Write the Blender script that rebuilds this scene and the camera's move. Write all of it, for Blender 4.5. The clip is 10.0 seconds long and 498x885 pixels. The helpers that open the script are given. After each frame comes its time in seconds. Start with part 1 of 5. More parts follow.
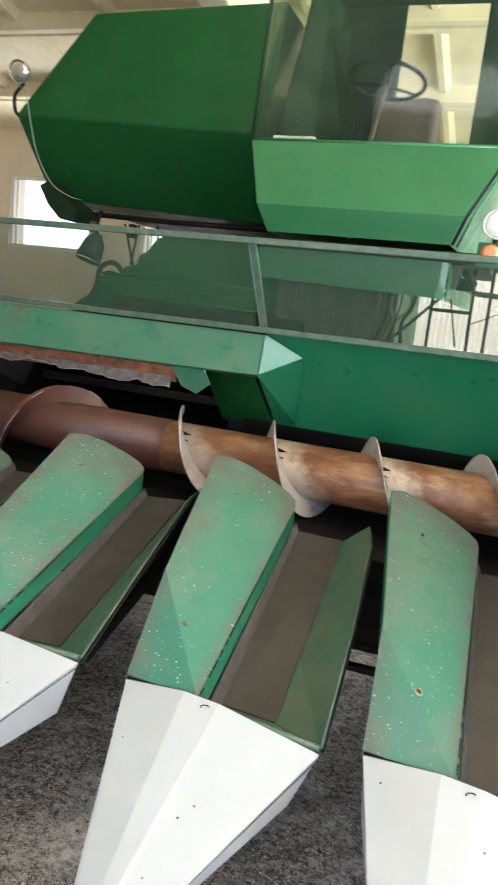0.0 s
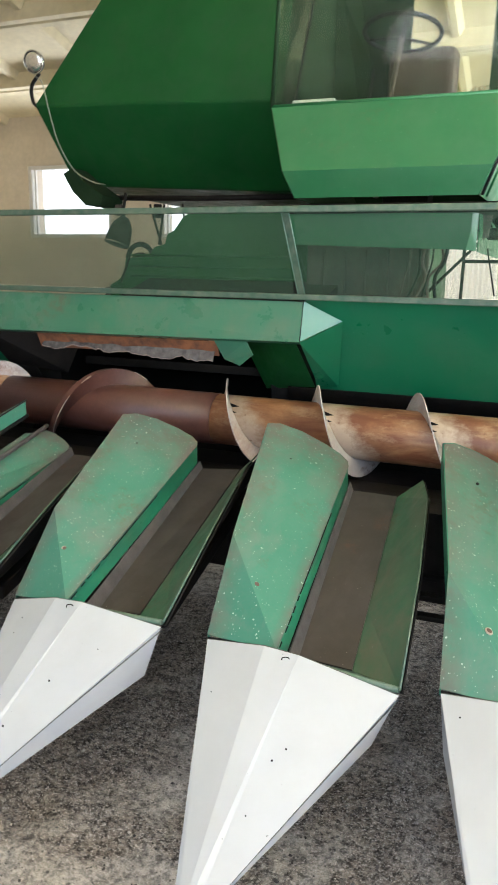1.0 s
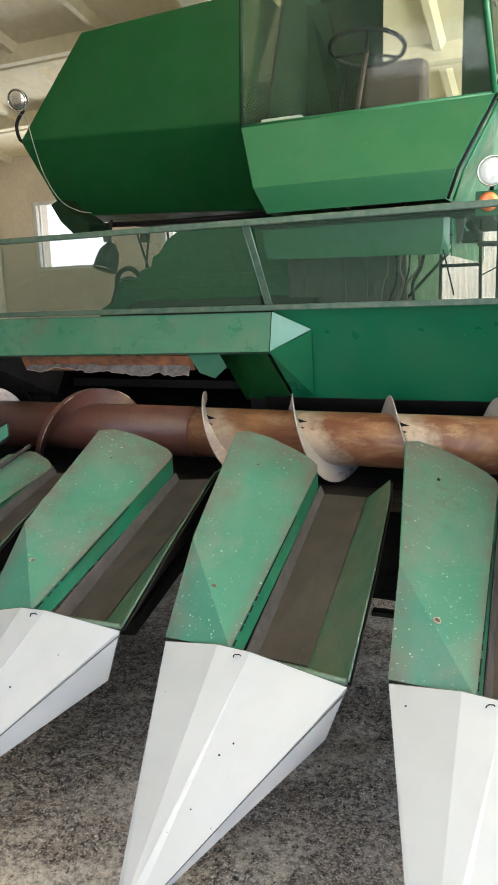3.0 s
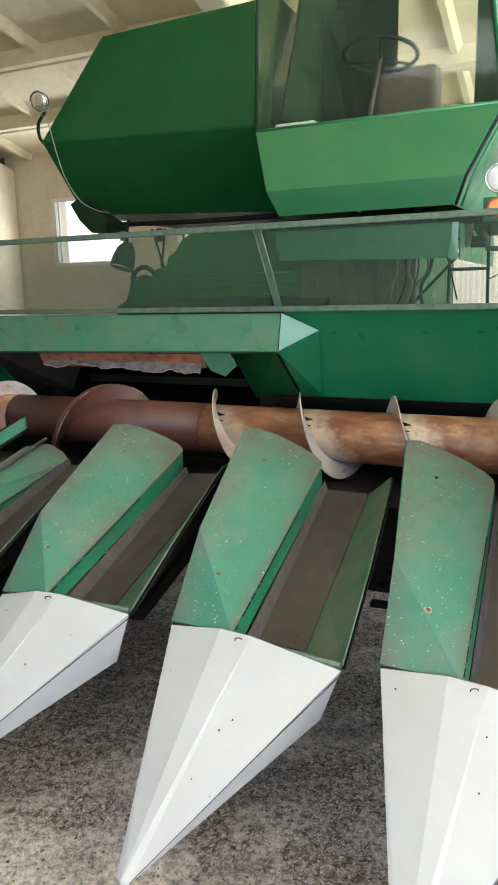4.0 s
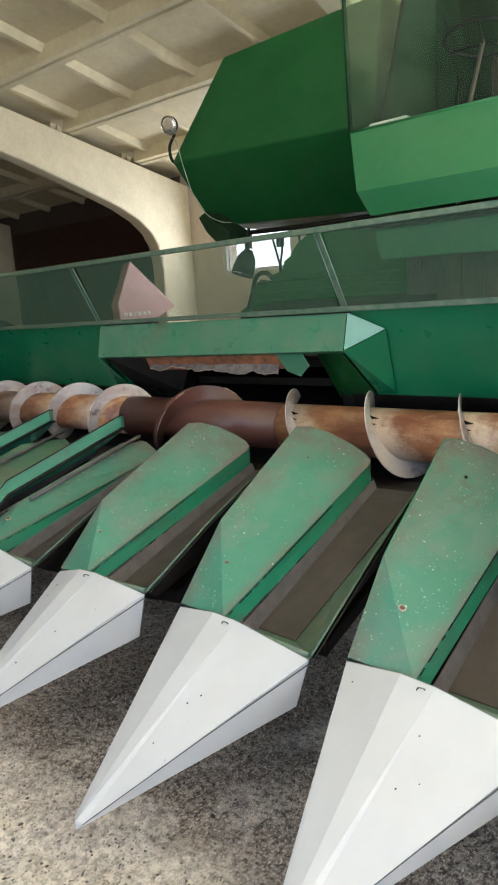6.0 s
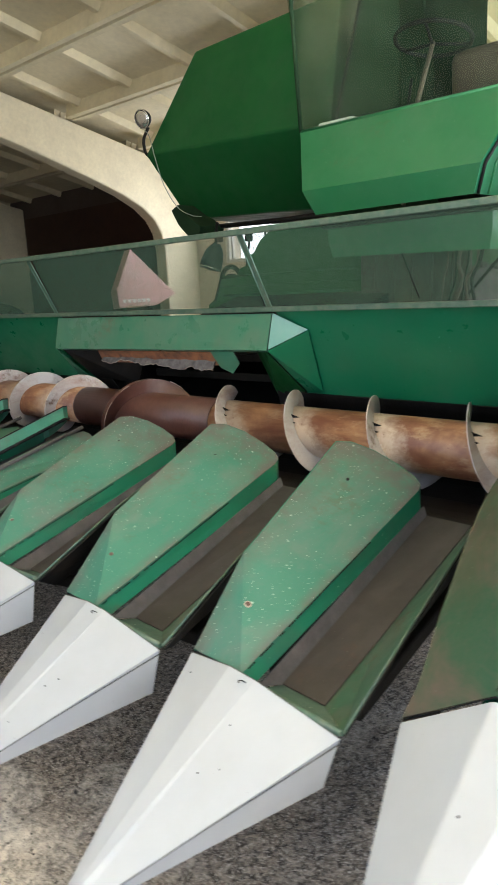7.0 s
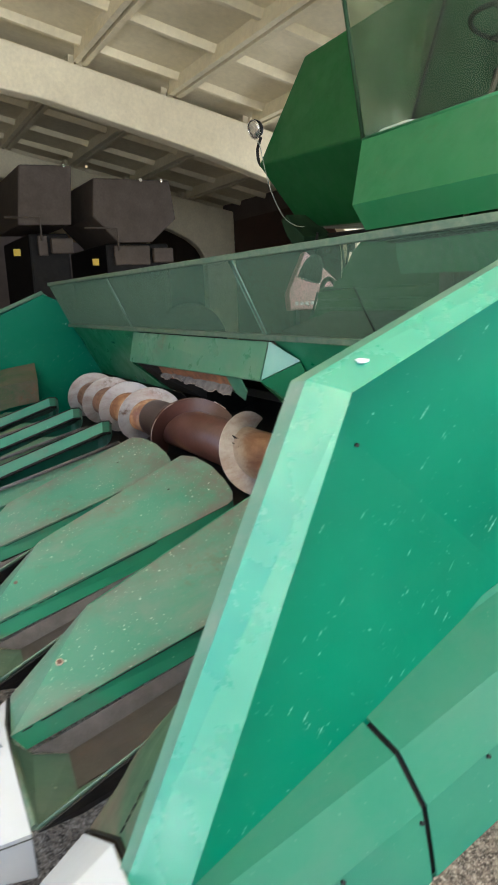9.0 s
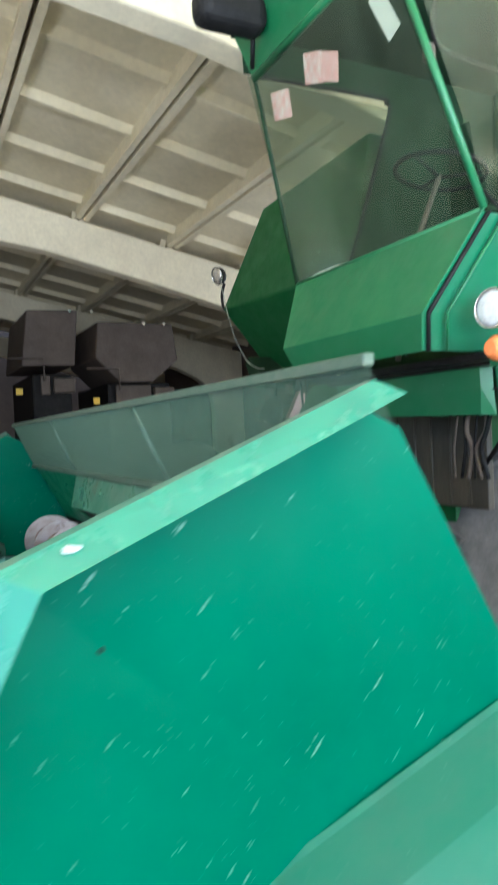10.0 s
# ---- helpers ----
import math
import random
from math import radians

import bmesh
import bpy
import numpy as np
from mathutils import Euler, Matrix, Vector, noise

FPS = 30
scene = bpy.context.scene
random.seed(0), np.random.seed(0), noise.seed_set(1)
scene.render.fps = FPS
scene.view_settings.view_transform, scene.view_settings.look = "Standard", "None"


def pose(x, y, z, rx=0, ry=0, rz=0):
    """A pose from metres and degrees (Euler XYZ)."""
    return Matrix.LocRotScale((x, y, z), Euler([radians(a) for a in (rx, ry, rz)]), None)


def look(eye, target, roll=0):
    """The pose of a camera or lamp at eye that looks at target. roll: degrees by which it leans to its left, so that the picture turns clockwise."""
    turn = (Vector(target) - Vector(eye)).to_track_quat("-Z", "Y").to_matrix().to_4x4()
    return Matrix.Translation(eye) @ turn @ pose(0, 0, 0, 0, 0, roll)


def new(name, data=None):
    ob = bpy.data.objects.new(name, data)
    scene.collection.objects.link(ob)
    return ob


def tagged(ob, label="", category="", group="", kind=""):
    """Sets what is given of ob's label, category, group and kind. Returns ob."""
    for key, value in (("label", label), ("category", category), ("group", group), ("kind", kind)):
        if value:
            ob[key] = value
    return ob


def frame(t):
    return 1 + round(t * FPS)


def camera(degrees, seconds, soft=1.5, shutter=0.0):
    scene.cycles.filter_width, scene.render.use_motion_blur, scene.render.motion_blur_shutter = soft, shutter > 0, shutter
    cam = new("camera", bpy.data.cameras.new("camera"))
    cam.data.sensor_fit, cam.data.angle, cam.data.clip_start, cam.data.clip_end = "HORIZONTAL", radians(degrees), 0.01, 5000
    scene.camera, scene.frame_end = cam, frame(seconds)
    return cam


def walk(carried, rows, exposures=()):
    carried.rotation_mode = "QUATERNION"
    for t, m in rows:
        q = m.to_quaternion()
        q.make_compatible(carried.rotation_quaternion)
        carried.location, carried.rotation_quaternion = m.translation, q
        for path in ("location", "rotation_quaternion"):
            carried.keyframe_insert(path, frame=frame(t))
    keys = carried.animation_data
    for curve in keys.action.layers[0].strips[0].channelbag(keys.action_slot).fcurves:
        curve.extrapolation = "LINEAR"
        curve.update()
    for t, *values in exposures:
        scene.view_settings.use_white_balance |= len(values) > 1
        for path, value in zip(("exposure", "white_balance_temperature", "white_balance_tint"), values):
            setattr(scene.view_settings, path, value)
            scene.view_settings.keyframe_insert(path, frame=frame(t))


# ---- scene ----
# ---------------------------------------------------------------- camera
cam = camera(38.7, 10.0, soft=1.6, shutter=0.5)
PATH = [
    (0, (0.065, 0.102, 1.608), (-0.567, 1.961, 1.229), 6.4),
    (0.5, (0.033, 0.071, 1.592), (-0.705, 1.897, 1.245), 6.5),
    (1, (0.022, -0.002, 1.603), (-0.684, 1.811, 1.14), 1.2),
    (1.5, (0.044, -0.017, 1.578), (-0.649, 1.814, 1.169), -1.6),
    (2, (0.092, -0.039, 1.591), (-0.52, 1.81, 1.137), -0.9),
    (2.5, (0.167, 0.002, 1.567), (-0.567, 1.81, 1.131), -1.9),
    (2.7, (0.202, 0.035, 1.547), (-0.555, 1.841, 1.142), -1.8),
    (3.8, (0.354, -0.038, 1.578), (-0.462, 1.743, 1.177), -2.1),
    (4, (0.331, -0.066, 1.573), (-0.479, 1.717, 1.165), -1.2),
    (4.5, (0.401, -0.091, 1.568), (-0.494, 1.663, 1.22), -2.7),
    (5, (0.559, -0.065, 1.527), (-0.505, 1.574, 1.103), -0.7),
    (5.2, (0.648, -0.037, 1.526), (-0.439, 1.579, 1.07), -0.9),
    (6.3, (1.05, 0.249, 1.565), (-0.262, 1.714, 1.198), -4.5),
    (6.5, (1.131, 0.297, 1.566), (-0.159, 1.775, 1.178), -4.5),
    (7, (1.396, 0.435, 1.599), (0.067, 1.87, 1.181), -2.9),
    (7.5, (1.587, 0.627, 1.614), (0.111, 1.937, 1.291), -2.9),
    (8, (1.695, 0.949, 1.639), (0.121, 2.15, 1.356), -1.9),
    (8.5, (1.842, 1.249, 1.648), (0.181, 2.317, 1.33), -2.4),
    (9, (1.992, 1.52, 1.704), (0.26, 2.433, 1.297), -2.6),
    (9.5, (1.97, 1.782, 1.671), (0.208, 2.697, 1.428), -3.1),
    (10, (1.965, 2.158, 1.738), (0.167, 3.034, 1.705), -2.5),
]
walk(cam, [(t, look(eye, target, roll)) for t, eye, target, roll in PATH], [(0.0, 0.74, 5800, 10), (2.0, 0.6, 5800, 10), (4.8, 0.52, 5800, 10), (6.5, 0.42, 5800, 10), (7.5, 0.5, 5850, 10), (8.0, 0.64, 5850, 10), (9.0, 0.5, 5700, 10), (9.55, 0.36, 5560, 10), (10.0, 0.56, 5180, 10)])

# ---------------------------------------------------------------- light
world = bpy.data.worlds.new("sky")
scene.world = world
world.use_nodes = True
wn = world.node_tree.nodes
sky = wn.new("ShaderNodeTexSky")
sky.sky_type, sky.sun_disc = "NISHITA", False
sky.sun_elevation, sky.sun_rotation = radians(67), radians(166)
wn["Background"].inputs["Strength"].default_value = 0.15
world.node_tree.links.new(sky.outputs["Color"], wn["Background"].inputs["Color"])

sun = new("sun", bpy.data.lights.new("sun", "SUN"))
sun.data.energy, sun.data.angle, sun.data.color = 4.0, radians(0.5), (1.0, 0.95, 0.88)
sun.matrix_world = look((2.0, -8.2, 20), (0, 0, 0))


def opening_light(name, eye, target, width, height, watts, colour):
    lamp = new(name, bpy.data.lights.new(name, "AREA"))
    lamp.data.shape, lamp.data.size, lamp.data.size_y = "RECTANGLE", width, height
    lamp.data.energy, lamp.data.color = watts, colour
    lamp.matrix_world = look(eye, target)
    return lamp


# the open east side of the hall gives most of the light, the gate behind the camera the rest
opening_light("side_sky_light", (6.3, 4.0, 2.45), (0.0, 3.4, 1.1), 9.6, 3.7, 275, (0.86, 0.94, 1.0))
opening_light("gate_sky_light", (1.9, -1.55, 2.9), (1.6, 2.6, 0.9), 8.0, 2.6, 52, (0.9, 0.96, 1.0))
# up-lights added to lift the ceiling, in place of light off an unseen yard
opening_light("side_ceiling_fill", (6.1, 4.0, 1.9), (5.4, 4.1, 7.5), 9.6, 0.9, 2150, (1.0, 0.97, 0.9))
opening_light("gate_ceiling_fill", (1.9, -1.3, 0.8), (1.6, 0.6, 7.0), 8.0, 0.9, 190, (1.0, 0.97, 0.9))
YB_LAMP = 10.1
for wx in (-7.17, -4.71):
    opening_light("window_daylight", (wx, YB_LAMP, 2.68), (wx, 4.0, 2.0), 1.4, 1.05, 48, (1.0, 0.98, 0.95))


# ---------------------------------------------------------------- materials
def nodes_of(name):
    m = bpy.data.materials.new(name)
    m.use_nodes = True
    t = m.node_tree
    return m, t, t.nodes["Principled BSDF"]


def link(t, a, b):
    t.links.new(a, b)


def noise_node(t, scale, detail=4.0, rough=0.55, stretch=(1, 1, 1), distortion=0.0):
    tc = t.nodes.new("ShaderNodeTexCoord")
    mp = t.nodes.new("ShaderNodeMapping")
    mp.inputs["Scale"].default_value = stretch
    n = t.nodes.new("ShaderNodeTexNoise")
    n.inputs["Scale"].default_value, n.inputs["Detail"].default_value = scale, detail
    n.inputs["Roughness"].default_value, n.inputs["Distortion"].default_value = rough, distortion
    link(t, tc.outputs["Object"], mp.inputs["Vector"])
    link(t, mp.outputs["Vector"], n.inputs["Vector"])
    return n.outputs["Fac"]


def spots(t, scale, size, amount, seed=0.0, stretch=(1, 1, 1), turn=0.0):
    """A mask of small scattered flecks: only a share of the cells carries one."""
    tc = t.nodes.new("ShaderNodeTexCoord")
    mp = t.nodes.new("ShaderNodeMapping")
    mp.inputs["Location"].default_value = (seed, seed * 0.7, seed * 1.3)
    mp.inputs["Rotation"].default_value = (turn, 0, 0)
    squeeze = t.nodes.new("ShaderNodeMapping")
    squeeze.inputs["Scale"].default_value = stretch
    v = t.nodes.new("ShaderNodeTexVoronoi")
    v.inputs["Scale"].default_value = scale
    link(t, tc.outputs["Object"], mp.inputs["Vector"])
    link(t, mp.outputs["Vector"], squeeze.inputs["Vector"])
    link(t, squeeze.outputs["Vector"], v.inputs["Vector"])
    sep = t.nodes.new("ShaderNodeSeparateColor")
    link(t, v.outputs["Color"], sep.inputs["Color"])
    own = ramp(t, sep.outputs["Green"], (0.0, 4.0), (1.0, 1.0))
    near = ramp(t, multiply(t, v.outputs["Distance"], own), (size * 0.7, 1), (size, 0))
    pick = ramp(t, sep.outputs["Red"], (1 - amount, 0), (1 - amount + 0.02, 1))
    broken = ramp(t, noise_node(t, scale * 2.3, 2, 0.6), (0.42, 0), (0.56, 1))
    near = multiply(t, near, broken)
    return multiply(t, near, pick)


def ramp(t, fac, a, b):
    r = t.nodes.new("ShaderNodeMapRange")
    r.clamp = True
    (a0, a1), (b0, b1) = a, b
    for k, value in zip(("From Min", "From Max", "To Min", "To Max"), (a0, b0, a1, b1)):
        r.inputs[k].default_value = value
    link(t, fac, r.inputs["Value"])
    return r.outputs["Result"]


def multiply(t, a, b):
    m = t.nodes.new("ShaderNodeMath")
    m.operation = "MULTIPLY"
    for sock, value in zip(m.inputs, (a, b)):
        if isinstance(value, (int, float)):
            sock.default_value = value
        else:
            link(t, value, sock)
    return m.outputs[0]


def mix(t, fac, a, b):
    m = t.nodes.new("ShaderNodeMix")
    m.data_type = "RGBA"
    for sock, value in ((m.inputs["Factor"], fac), (m.inputs["A"], a), (m.inputs["B"], b)):
        if isinstance(value, (int, float)):
            sock.default_value = value
        elif isinstance(value, tuple):
            sock.default_value = (*value, 1)
        else:
            link(t, value, sock)
    return m.outputs["Result"]


def bump(t, bsdf, height, strength, distance=0.01):
    b = t.nodes.new("ShaderNodeBump")
    b.inputs["Strength"].default_value, b.inputs["Distance"].default_value = strength, distance
    link(t, height, b.inputs["Height"])
    link(t, b.outputs["Normal"], bsdf.inputs["Normal"])


def paint(name, colour, faded, dust, rough=0.4, dust_amount=0.5, flecks=0.0, fleck_colour=(0.6, 0.62, 0.55), rust=0.0, wave=0.3, scratch=False, edge_dirt=False, gloss=0.5):
    """Sheet-metal paint: fading in large patches, dust in clouds, chips and flecks, slightly wavy sheet."""
    m, t, b = nodes_of(name)
    col = mix(t, ramp(t, noise_node(t, 2.2, 5, 0.6), (0.35, 0), (0.7, 1)), colour, faded)
    clouds = ramp(t, noise_node(t, 5.5, 8, 0.68, (1, 0.5, 1), 0.4), (0.46, 0), (0.78, dust_amount))
    col = mix(t, clouds, col, dust)
    grain = ramp(t, noise_node(t, 90, 3, 0.6), (0.3, 0), (0.8, 0.16 * dust_amount))
    col = mix(t, grain, col, dust)
    if rust:
        patch = multiply(t, ramp(t, noise_node(t, 3.1, 6, 0.7), (0.56, 0), (0.66, 1)), ramp(t, noise_node(t, 28, 4, 0.6), (0.42, 0), (0.6, rust)))
        col = mix(t, patch, col, (0.13, 0.06, 0.035))
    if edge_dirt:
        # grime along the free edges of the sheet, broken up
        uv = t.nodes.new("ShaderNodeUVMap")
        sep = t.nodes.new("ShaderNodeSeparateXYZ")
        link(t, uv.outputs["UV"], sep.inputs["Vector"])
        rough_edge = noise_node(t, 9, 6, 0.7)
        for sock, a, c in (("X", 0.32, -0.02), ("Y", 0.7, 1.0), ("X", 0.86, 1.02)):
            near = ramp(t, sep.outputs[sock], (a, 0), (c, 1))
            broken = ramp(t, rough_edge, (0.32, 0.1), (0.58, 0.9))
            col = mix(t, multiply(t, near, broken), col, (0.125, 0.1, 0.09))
    if flecks:
        crowd = ramp(t, noise_node(t, 4.0, 3, 0.5), (0.42, 0.2), (0.62, 1.0))
        col = mix(t, multiply(t, multiply(t, spots(t, 125, 0.4, flecks * 0.35), crowd), 0.7), col, fleck_colour)
        col = mix(t, multiply(t, multiply(t, spots(t, 58, 0.28, flecks * 0.2, 3.1), crowd), 0.85), col, fleck_colour)
        if edge_dirt:
            col = mix(t, multiply(t, multiply(t, spots(t, 52, 0.38, 0.13, 6.3), crowd), 0.6), col, fleck_colour)
            col = mix(t, multiply(t, spots(t, 80, 0.42, 0.07, 9.7), 0.5), col, fleck_colour)
        if scratch:
            patches = ramp(t, noise_node(t, 6.5, 2, 0.5), (0.44, 0.0), (0.54, 1.0))
            for scale, seed in ((38, 5.0), (60, 8.0)):
                col = mix(t, multiply(t, multiply(t, spots(t, scale, 0.32, 0.36, seed, (1, 0.3, 2.2), -0.85), patches), 0.7), col, fleck_colour)
    link(t, col, b.inputs["Base Color"])
    b.inputs["Specular IOR Level"].default_value = gloss
    link(t, ramp(t, noise_node(t, 7, 6, 0.65), (0.3, rough - 0.1), (0.75, rough + 0.22)), b.inputs["Roughness"])
    bump(t, b, noise_node(t, 3.2, 2, 0.4), wave, 0.012)
    return m


def plain(name, a, c, rough, metal=0.0, scale=12.0, bumpy=0.25, stretch=(1, 1, 1), distance=0.004, gloss=0.5):
    """Two tones in clouds over a fine grain, with relief."""
    m, t, b = nodes_of(name)
    col = mix(t, ramp(t, noise_node(t, scale, 6, 0.65, stretch), (0.34, 0), (0.68, 1)), a, c)
    col = mix(t, ramp(t, noise_node(t, scale * 9, 3, 0.6, stretch), (0.35, 0), (0.8, 0.35)), col, tuple(v * 0.6 for v in a))
    link(t, col, b.inputs["Base Color"])
    b.inputs["Roughness"].default_value, b.inputs["Metallic"].default_value = rough, metal
    b.inputs["Specular IOR Level"].default_value = gloss
    bump(t, b, noise_node(t, scale * 4, 5, 0.6, stretch), bumpy, distance)
    return m


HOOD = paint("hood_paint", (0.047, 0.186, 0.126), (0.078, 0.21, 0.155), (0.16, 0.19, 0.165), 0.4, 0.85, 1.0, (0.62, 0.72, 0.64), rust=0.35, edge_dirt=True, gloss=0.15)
# hood sides: less dusty green, lowered further for shade from the neighbouring hood
HOOD_SIDE = paint("shaded_hood_side_paint", (0.012, 0.155, 0.085), (0.02, 0.18, 0.105), (0.07, 0.09, 0.068), 0.36, 0.6, 0.1, rust=0.6)
HEADER = paint("header_paint", (0.008, 0.13, 0.056), (0.013, 0.15, 0.066), (0.08, 0.14, 0.085), 0.33, 0.3, 0.18, (0.3, 0.42, 0.35))
PANEL = paint("end_panel_paint", (0.003, 0.11, 0.062), (0.005, 0.126, 0.073), (0.028, 0.115, 0.075), 0.45, 0.12, 0.25, (0.24, 0.4, 0.32), scratch=True, gloss=0.1)
# panel green raised on the fold for the light it catches, with extra gloss
FLANGE = paint("lit_flange_paint", (0.019, 0.18, 0.12), (0.038, 0.218, 0.152), (0.08, 0.23, 0.17), 0.22, 0.0, 0.0, wave=0.4, gloss=0.7)
FLANGE_TOP = paint("dusty_edge_paint", (0.03, 0.125, 0.08), (0.055, 0.135, 0.092), (0.16, 0.165, 0.145), 0.5, 0.6, 0.04, wave=0.5)
DUSTY = paint("dusty_hood_paint", (0.021, 0.135, 0.086), (0.035, 0.14, 0.096), (0.075, 0.13, 0.1), 0.5, 0.45, 0.3, (0.2, 0.28, 0.23), gloss=0.1)
STRIP = paint("strip_paint", (0.035, 0.2, 0.128), (0.07, 0.24, 0.165), (0.16, 0.2, 0.16), 0.4, 0.5, 0.3, rust=0.3)
# header green paled: the daylight reflected by the corner put into its colour
CORNER = paint("corner_glare_paint", (0.12, 0.3, 0.24), (0.2, 0.38, 0.32), (0.28, 0.36, 0.32), 0.35, 0.3, 0.05)
FRONT = paint("scuffed_front_paint", (0.045, 0.1, 0.075), (0.07, 0.11, 0.085), (0.13, 0.13, 0.115), 0.5, 0.6, 0.2, rust=0.4)
MUDDY = paint("muddy_hood_paint", (0.035, 0.125, 0.07), (0.08, 0.115, 0.075), (0.14, 0.11, 0.085), 0.55, 0.9, 0.06, rust=0.6, gloss=0.2)
END_HOOD = paint("worn_end_hood_paint", (0.022, 0.09, 0.045), (0.08, 0.082, 0.048), (0.115, 0.088, 0.066), 0.55, 1.6, 0.2, (0.3, 0.32, 0.27), rust=0.7, gloss=0.15)
BOX = paint("feeder_box_paint", (0.035, 0.16, 0.09), (0.065, 0.18, 0.11), (0.19, 0.2, 0.14), 0.3, 0.45, 0.02, rust=0.5)
TANK = paint("tank_paint", (0.007, 0.066, 0.015), (0.011, 0.082, 0.02), (0.03, 0.065, 0.034), 0.42, 0.4, 0.04, (0.12, 0.2, 0.14), gloss=0.2)
CAB = paint("cab_paint", (0.01, 0.118, 0.039), (0.018, 0.132, 0.047), (0.055, 0.135, 0.068), 0.38, 0.35, 0.12, (0.3, 0.42, 0.34), rust=0.12)
WHITE = paint("snout_paint", (0.445, 0.465, 0.497), (0.4, 0.417, 0.443), (0.35, 0.345, 0.335), 0.5, 0.25, 0.07, (0.06, 0.055, 0.05), wave=0.35, gloss=0.3)
COVER = plain("dusty_dark_cover", (0.035, 0.03, 0.022), (0.075, 0.065, 0.045), 0.55, 0.0, 5, 0.2, (2.5, 1, 0.6))
SEAM = plain("grey_seam", (0.05, 0.05, 0.048), (0.12, 0.12, 0.11), 0.6)
TYRE = plain("dusty_tyre_rubber", (0.045, 0.042, 0.04), (0.1, 0.095, 0.09), 0.8, 0, 6, 0.3)
MUFFLER = plain("sooty_brown_steel", (0.16, 0.12, 0.09), (0.24, 0.19, 0.15), 0.7, 0.1, 7, 0.2)
PAN = paint("worn_pan_steel", (0.036, 0.029, 0.026), (0.056, 0.047, 0.043), (0.088, 0.077, 0.071), 0.42, 0.6, 0.22, (0.24, 0.22, 0.2), rust=0.35, gloss=0.4)
LEDGE = plain("scuffed_ledge_steel", (0.072, 0.066, 0.069), (0.115, 0.105, 0.109), 0.6, 0.0, 14, 0.2, gloss=0.25)
# dark steel lowered to near black, carrying the shade of the recesses too
DARK = plain("near_black_steel", (0.006, 0.0053, 0.0047), (0.016, 0.0135, 0.012), 0.6, 0.0, 11, 0.4, gloss=0.2)
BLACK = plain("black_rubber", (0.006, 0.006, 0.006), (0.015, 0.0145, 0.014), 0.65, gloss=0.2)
# green darkened for the dim cab inside: its shade sits in the colour
INNER = plain("dim_shaded_green", (0.011, 0.028, 0.012), (0.019, 0.041, 0.018), 0.8, 0, 2.5, 0.05, gloss=0.15)
TUBE_BROWN = plain("brown_primer", (0.08, 0.031, 0.023), (0.115, 0.049, 0.037), 0.36, 0.0, 5, 0.12)
FLIGHT = paint("worn_flight_steel", (0.5, 0.47, 0.47), (0.58, 0.55, 0.54), (0.26, 0.13, 0.08), 0.45, 1.0, 0.3, (0.2, 0.09, 0.05), rust=0.9)
CHIPPED = plain("chipped_primer", (0.3, 0.2, 0.16), (0.48, 0.4, 0.35), 0.6, 0, 30, 0.2)
RUSTY = plain("rusty_steel", (0.38, 0.145, 0.06), (0.085, 0.042, 0.03), 0.75, 0.1, 16, 0.4)
GREY_RAG = plain("grey_torn_rubber", (0.085, 0.073, 0.067), (0.24, 0.21, 0.19), 0.85, 0, 20, 0.5)
MESH = plain("green_wire", (0.04, 0.095, 0.055), (0.07, 0.125, 0.08), 0.6, 0.1, 30, 0.1)
RAIL_EDGE = plain("worn_and_highlit_edge", (0.1, 0.2, 0.15), (0.2, 0.28, 0.23), 0.5, 0.1, 25, 0.2)
RAIL = plain("worn_green_rail", (0.045, 0.1, 0.064), (0.125, 0.15, 0.11), 0.5, 0.1, 25, 0.2)
CHROME = plain("lamp_reflector", (0.7, 0.68, 0.62), (0.8, 0.78, 0.74), 0.15, 0.9, 6, 0.05)
LENS_WHITE = plain("white_lamp_lens", (0.55, 0.56, 0.56), (0.72, 0.73, 0.74), 0.2, 0, 60, 0.4)
ORANGE = plain("orange_indicator_lens", (0.8, 0.2, 0.05), (0.85, 0.3, 0.1), 0.25)
SEAT = plain("brown_seat_vinyl", (0.09, 0.06, 0.045), (0.13, 0.09, 0.07), 0.55, 0, 8, 0.3)
STICKER = plain("pink_and_white_sticker", (0.95, 0.84, 0.82), (0.85, 0.3, 0.3), 0.5, 0, 26, 0.05)
PINK = plain("pink_sticker", (0.85, 0.42, 0.42), (0.9, 0.62, 0.6), 0.5, 0, 22, 0.05)
PAPER = plain("pale_paper", (0.75, 0.76, 0.7), (0.8, 0.8, 0.74), 0.7, 0, 20, 0.1)
CREAM = plain("cream_limewash", (0.82, 0.74, 0.53), (0.7, 0.62, 0.44), 0.85, 0, 2.2, 0.35, distance=0.01)
CEIL = plain("stained_concrete", (0.8, 0.715, 0.5), (0.7, 0.615, 0.4), 0.85, 0, 1.3, 0.35, distance=0.01)
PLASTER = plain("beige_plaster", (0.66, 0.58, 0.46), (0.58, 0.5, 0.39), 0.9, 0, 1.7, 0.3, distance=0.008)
# darker plaster copy: the far bay's shade put into the colour
SHADED_PLASTER = plain("shaded_brown_plaster", (0.13, 0.098, 0.075), (0.085, 0.064, 0.05), 0.9, 0, 1.2, 0.3, distance=0.008)
SHEETING, _t, _b = nodes_of("translucent_corrugated_sheet")
_b.inputs["Base Color"].default_value, _b.inputs["Roughness"].default_value = (0.72, 0.68, 0.57, 1), 0.6
_tr, _mx = _t.nodes.new("ShaderNodeBsdfTranslucent"), _t.nodes.new("ShaderNodeMixShader")
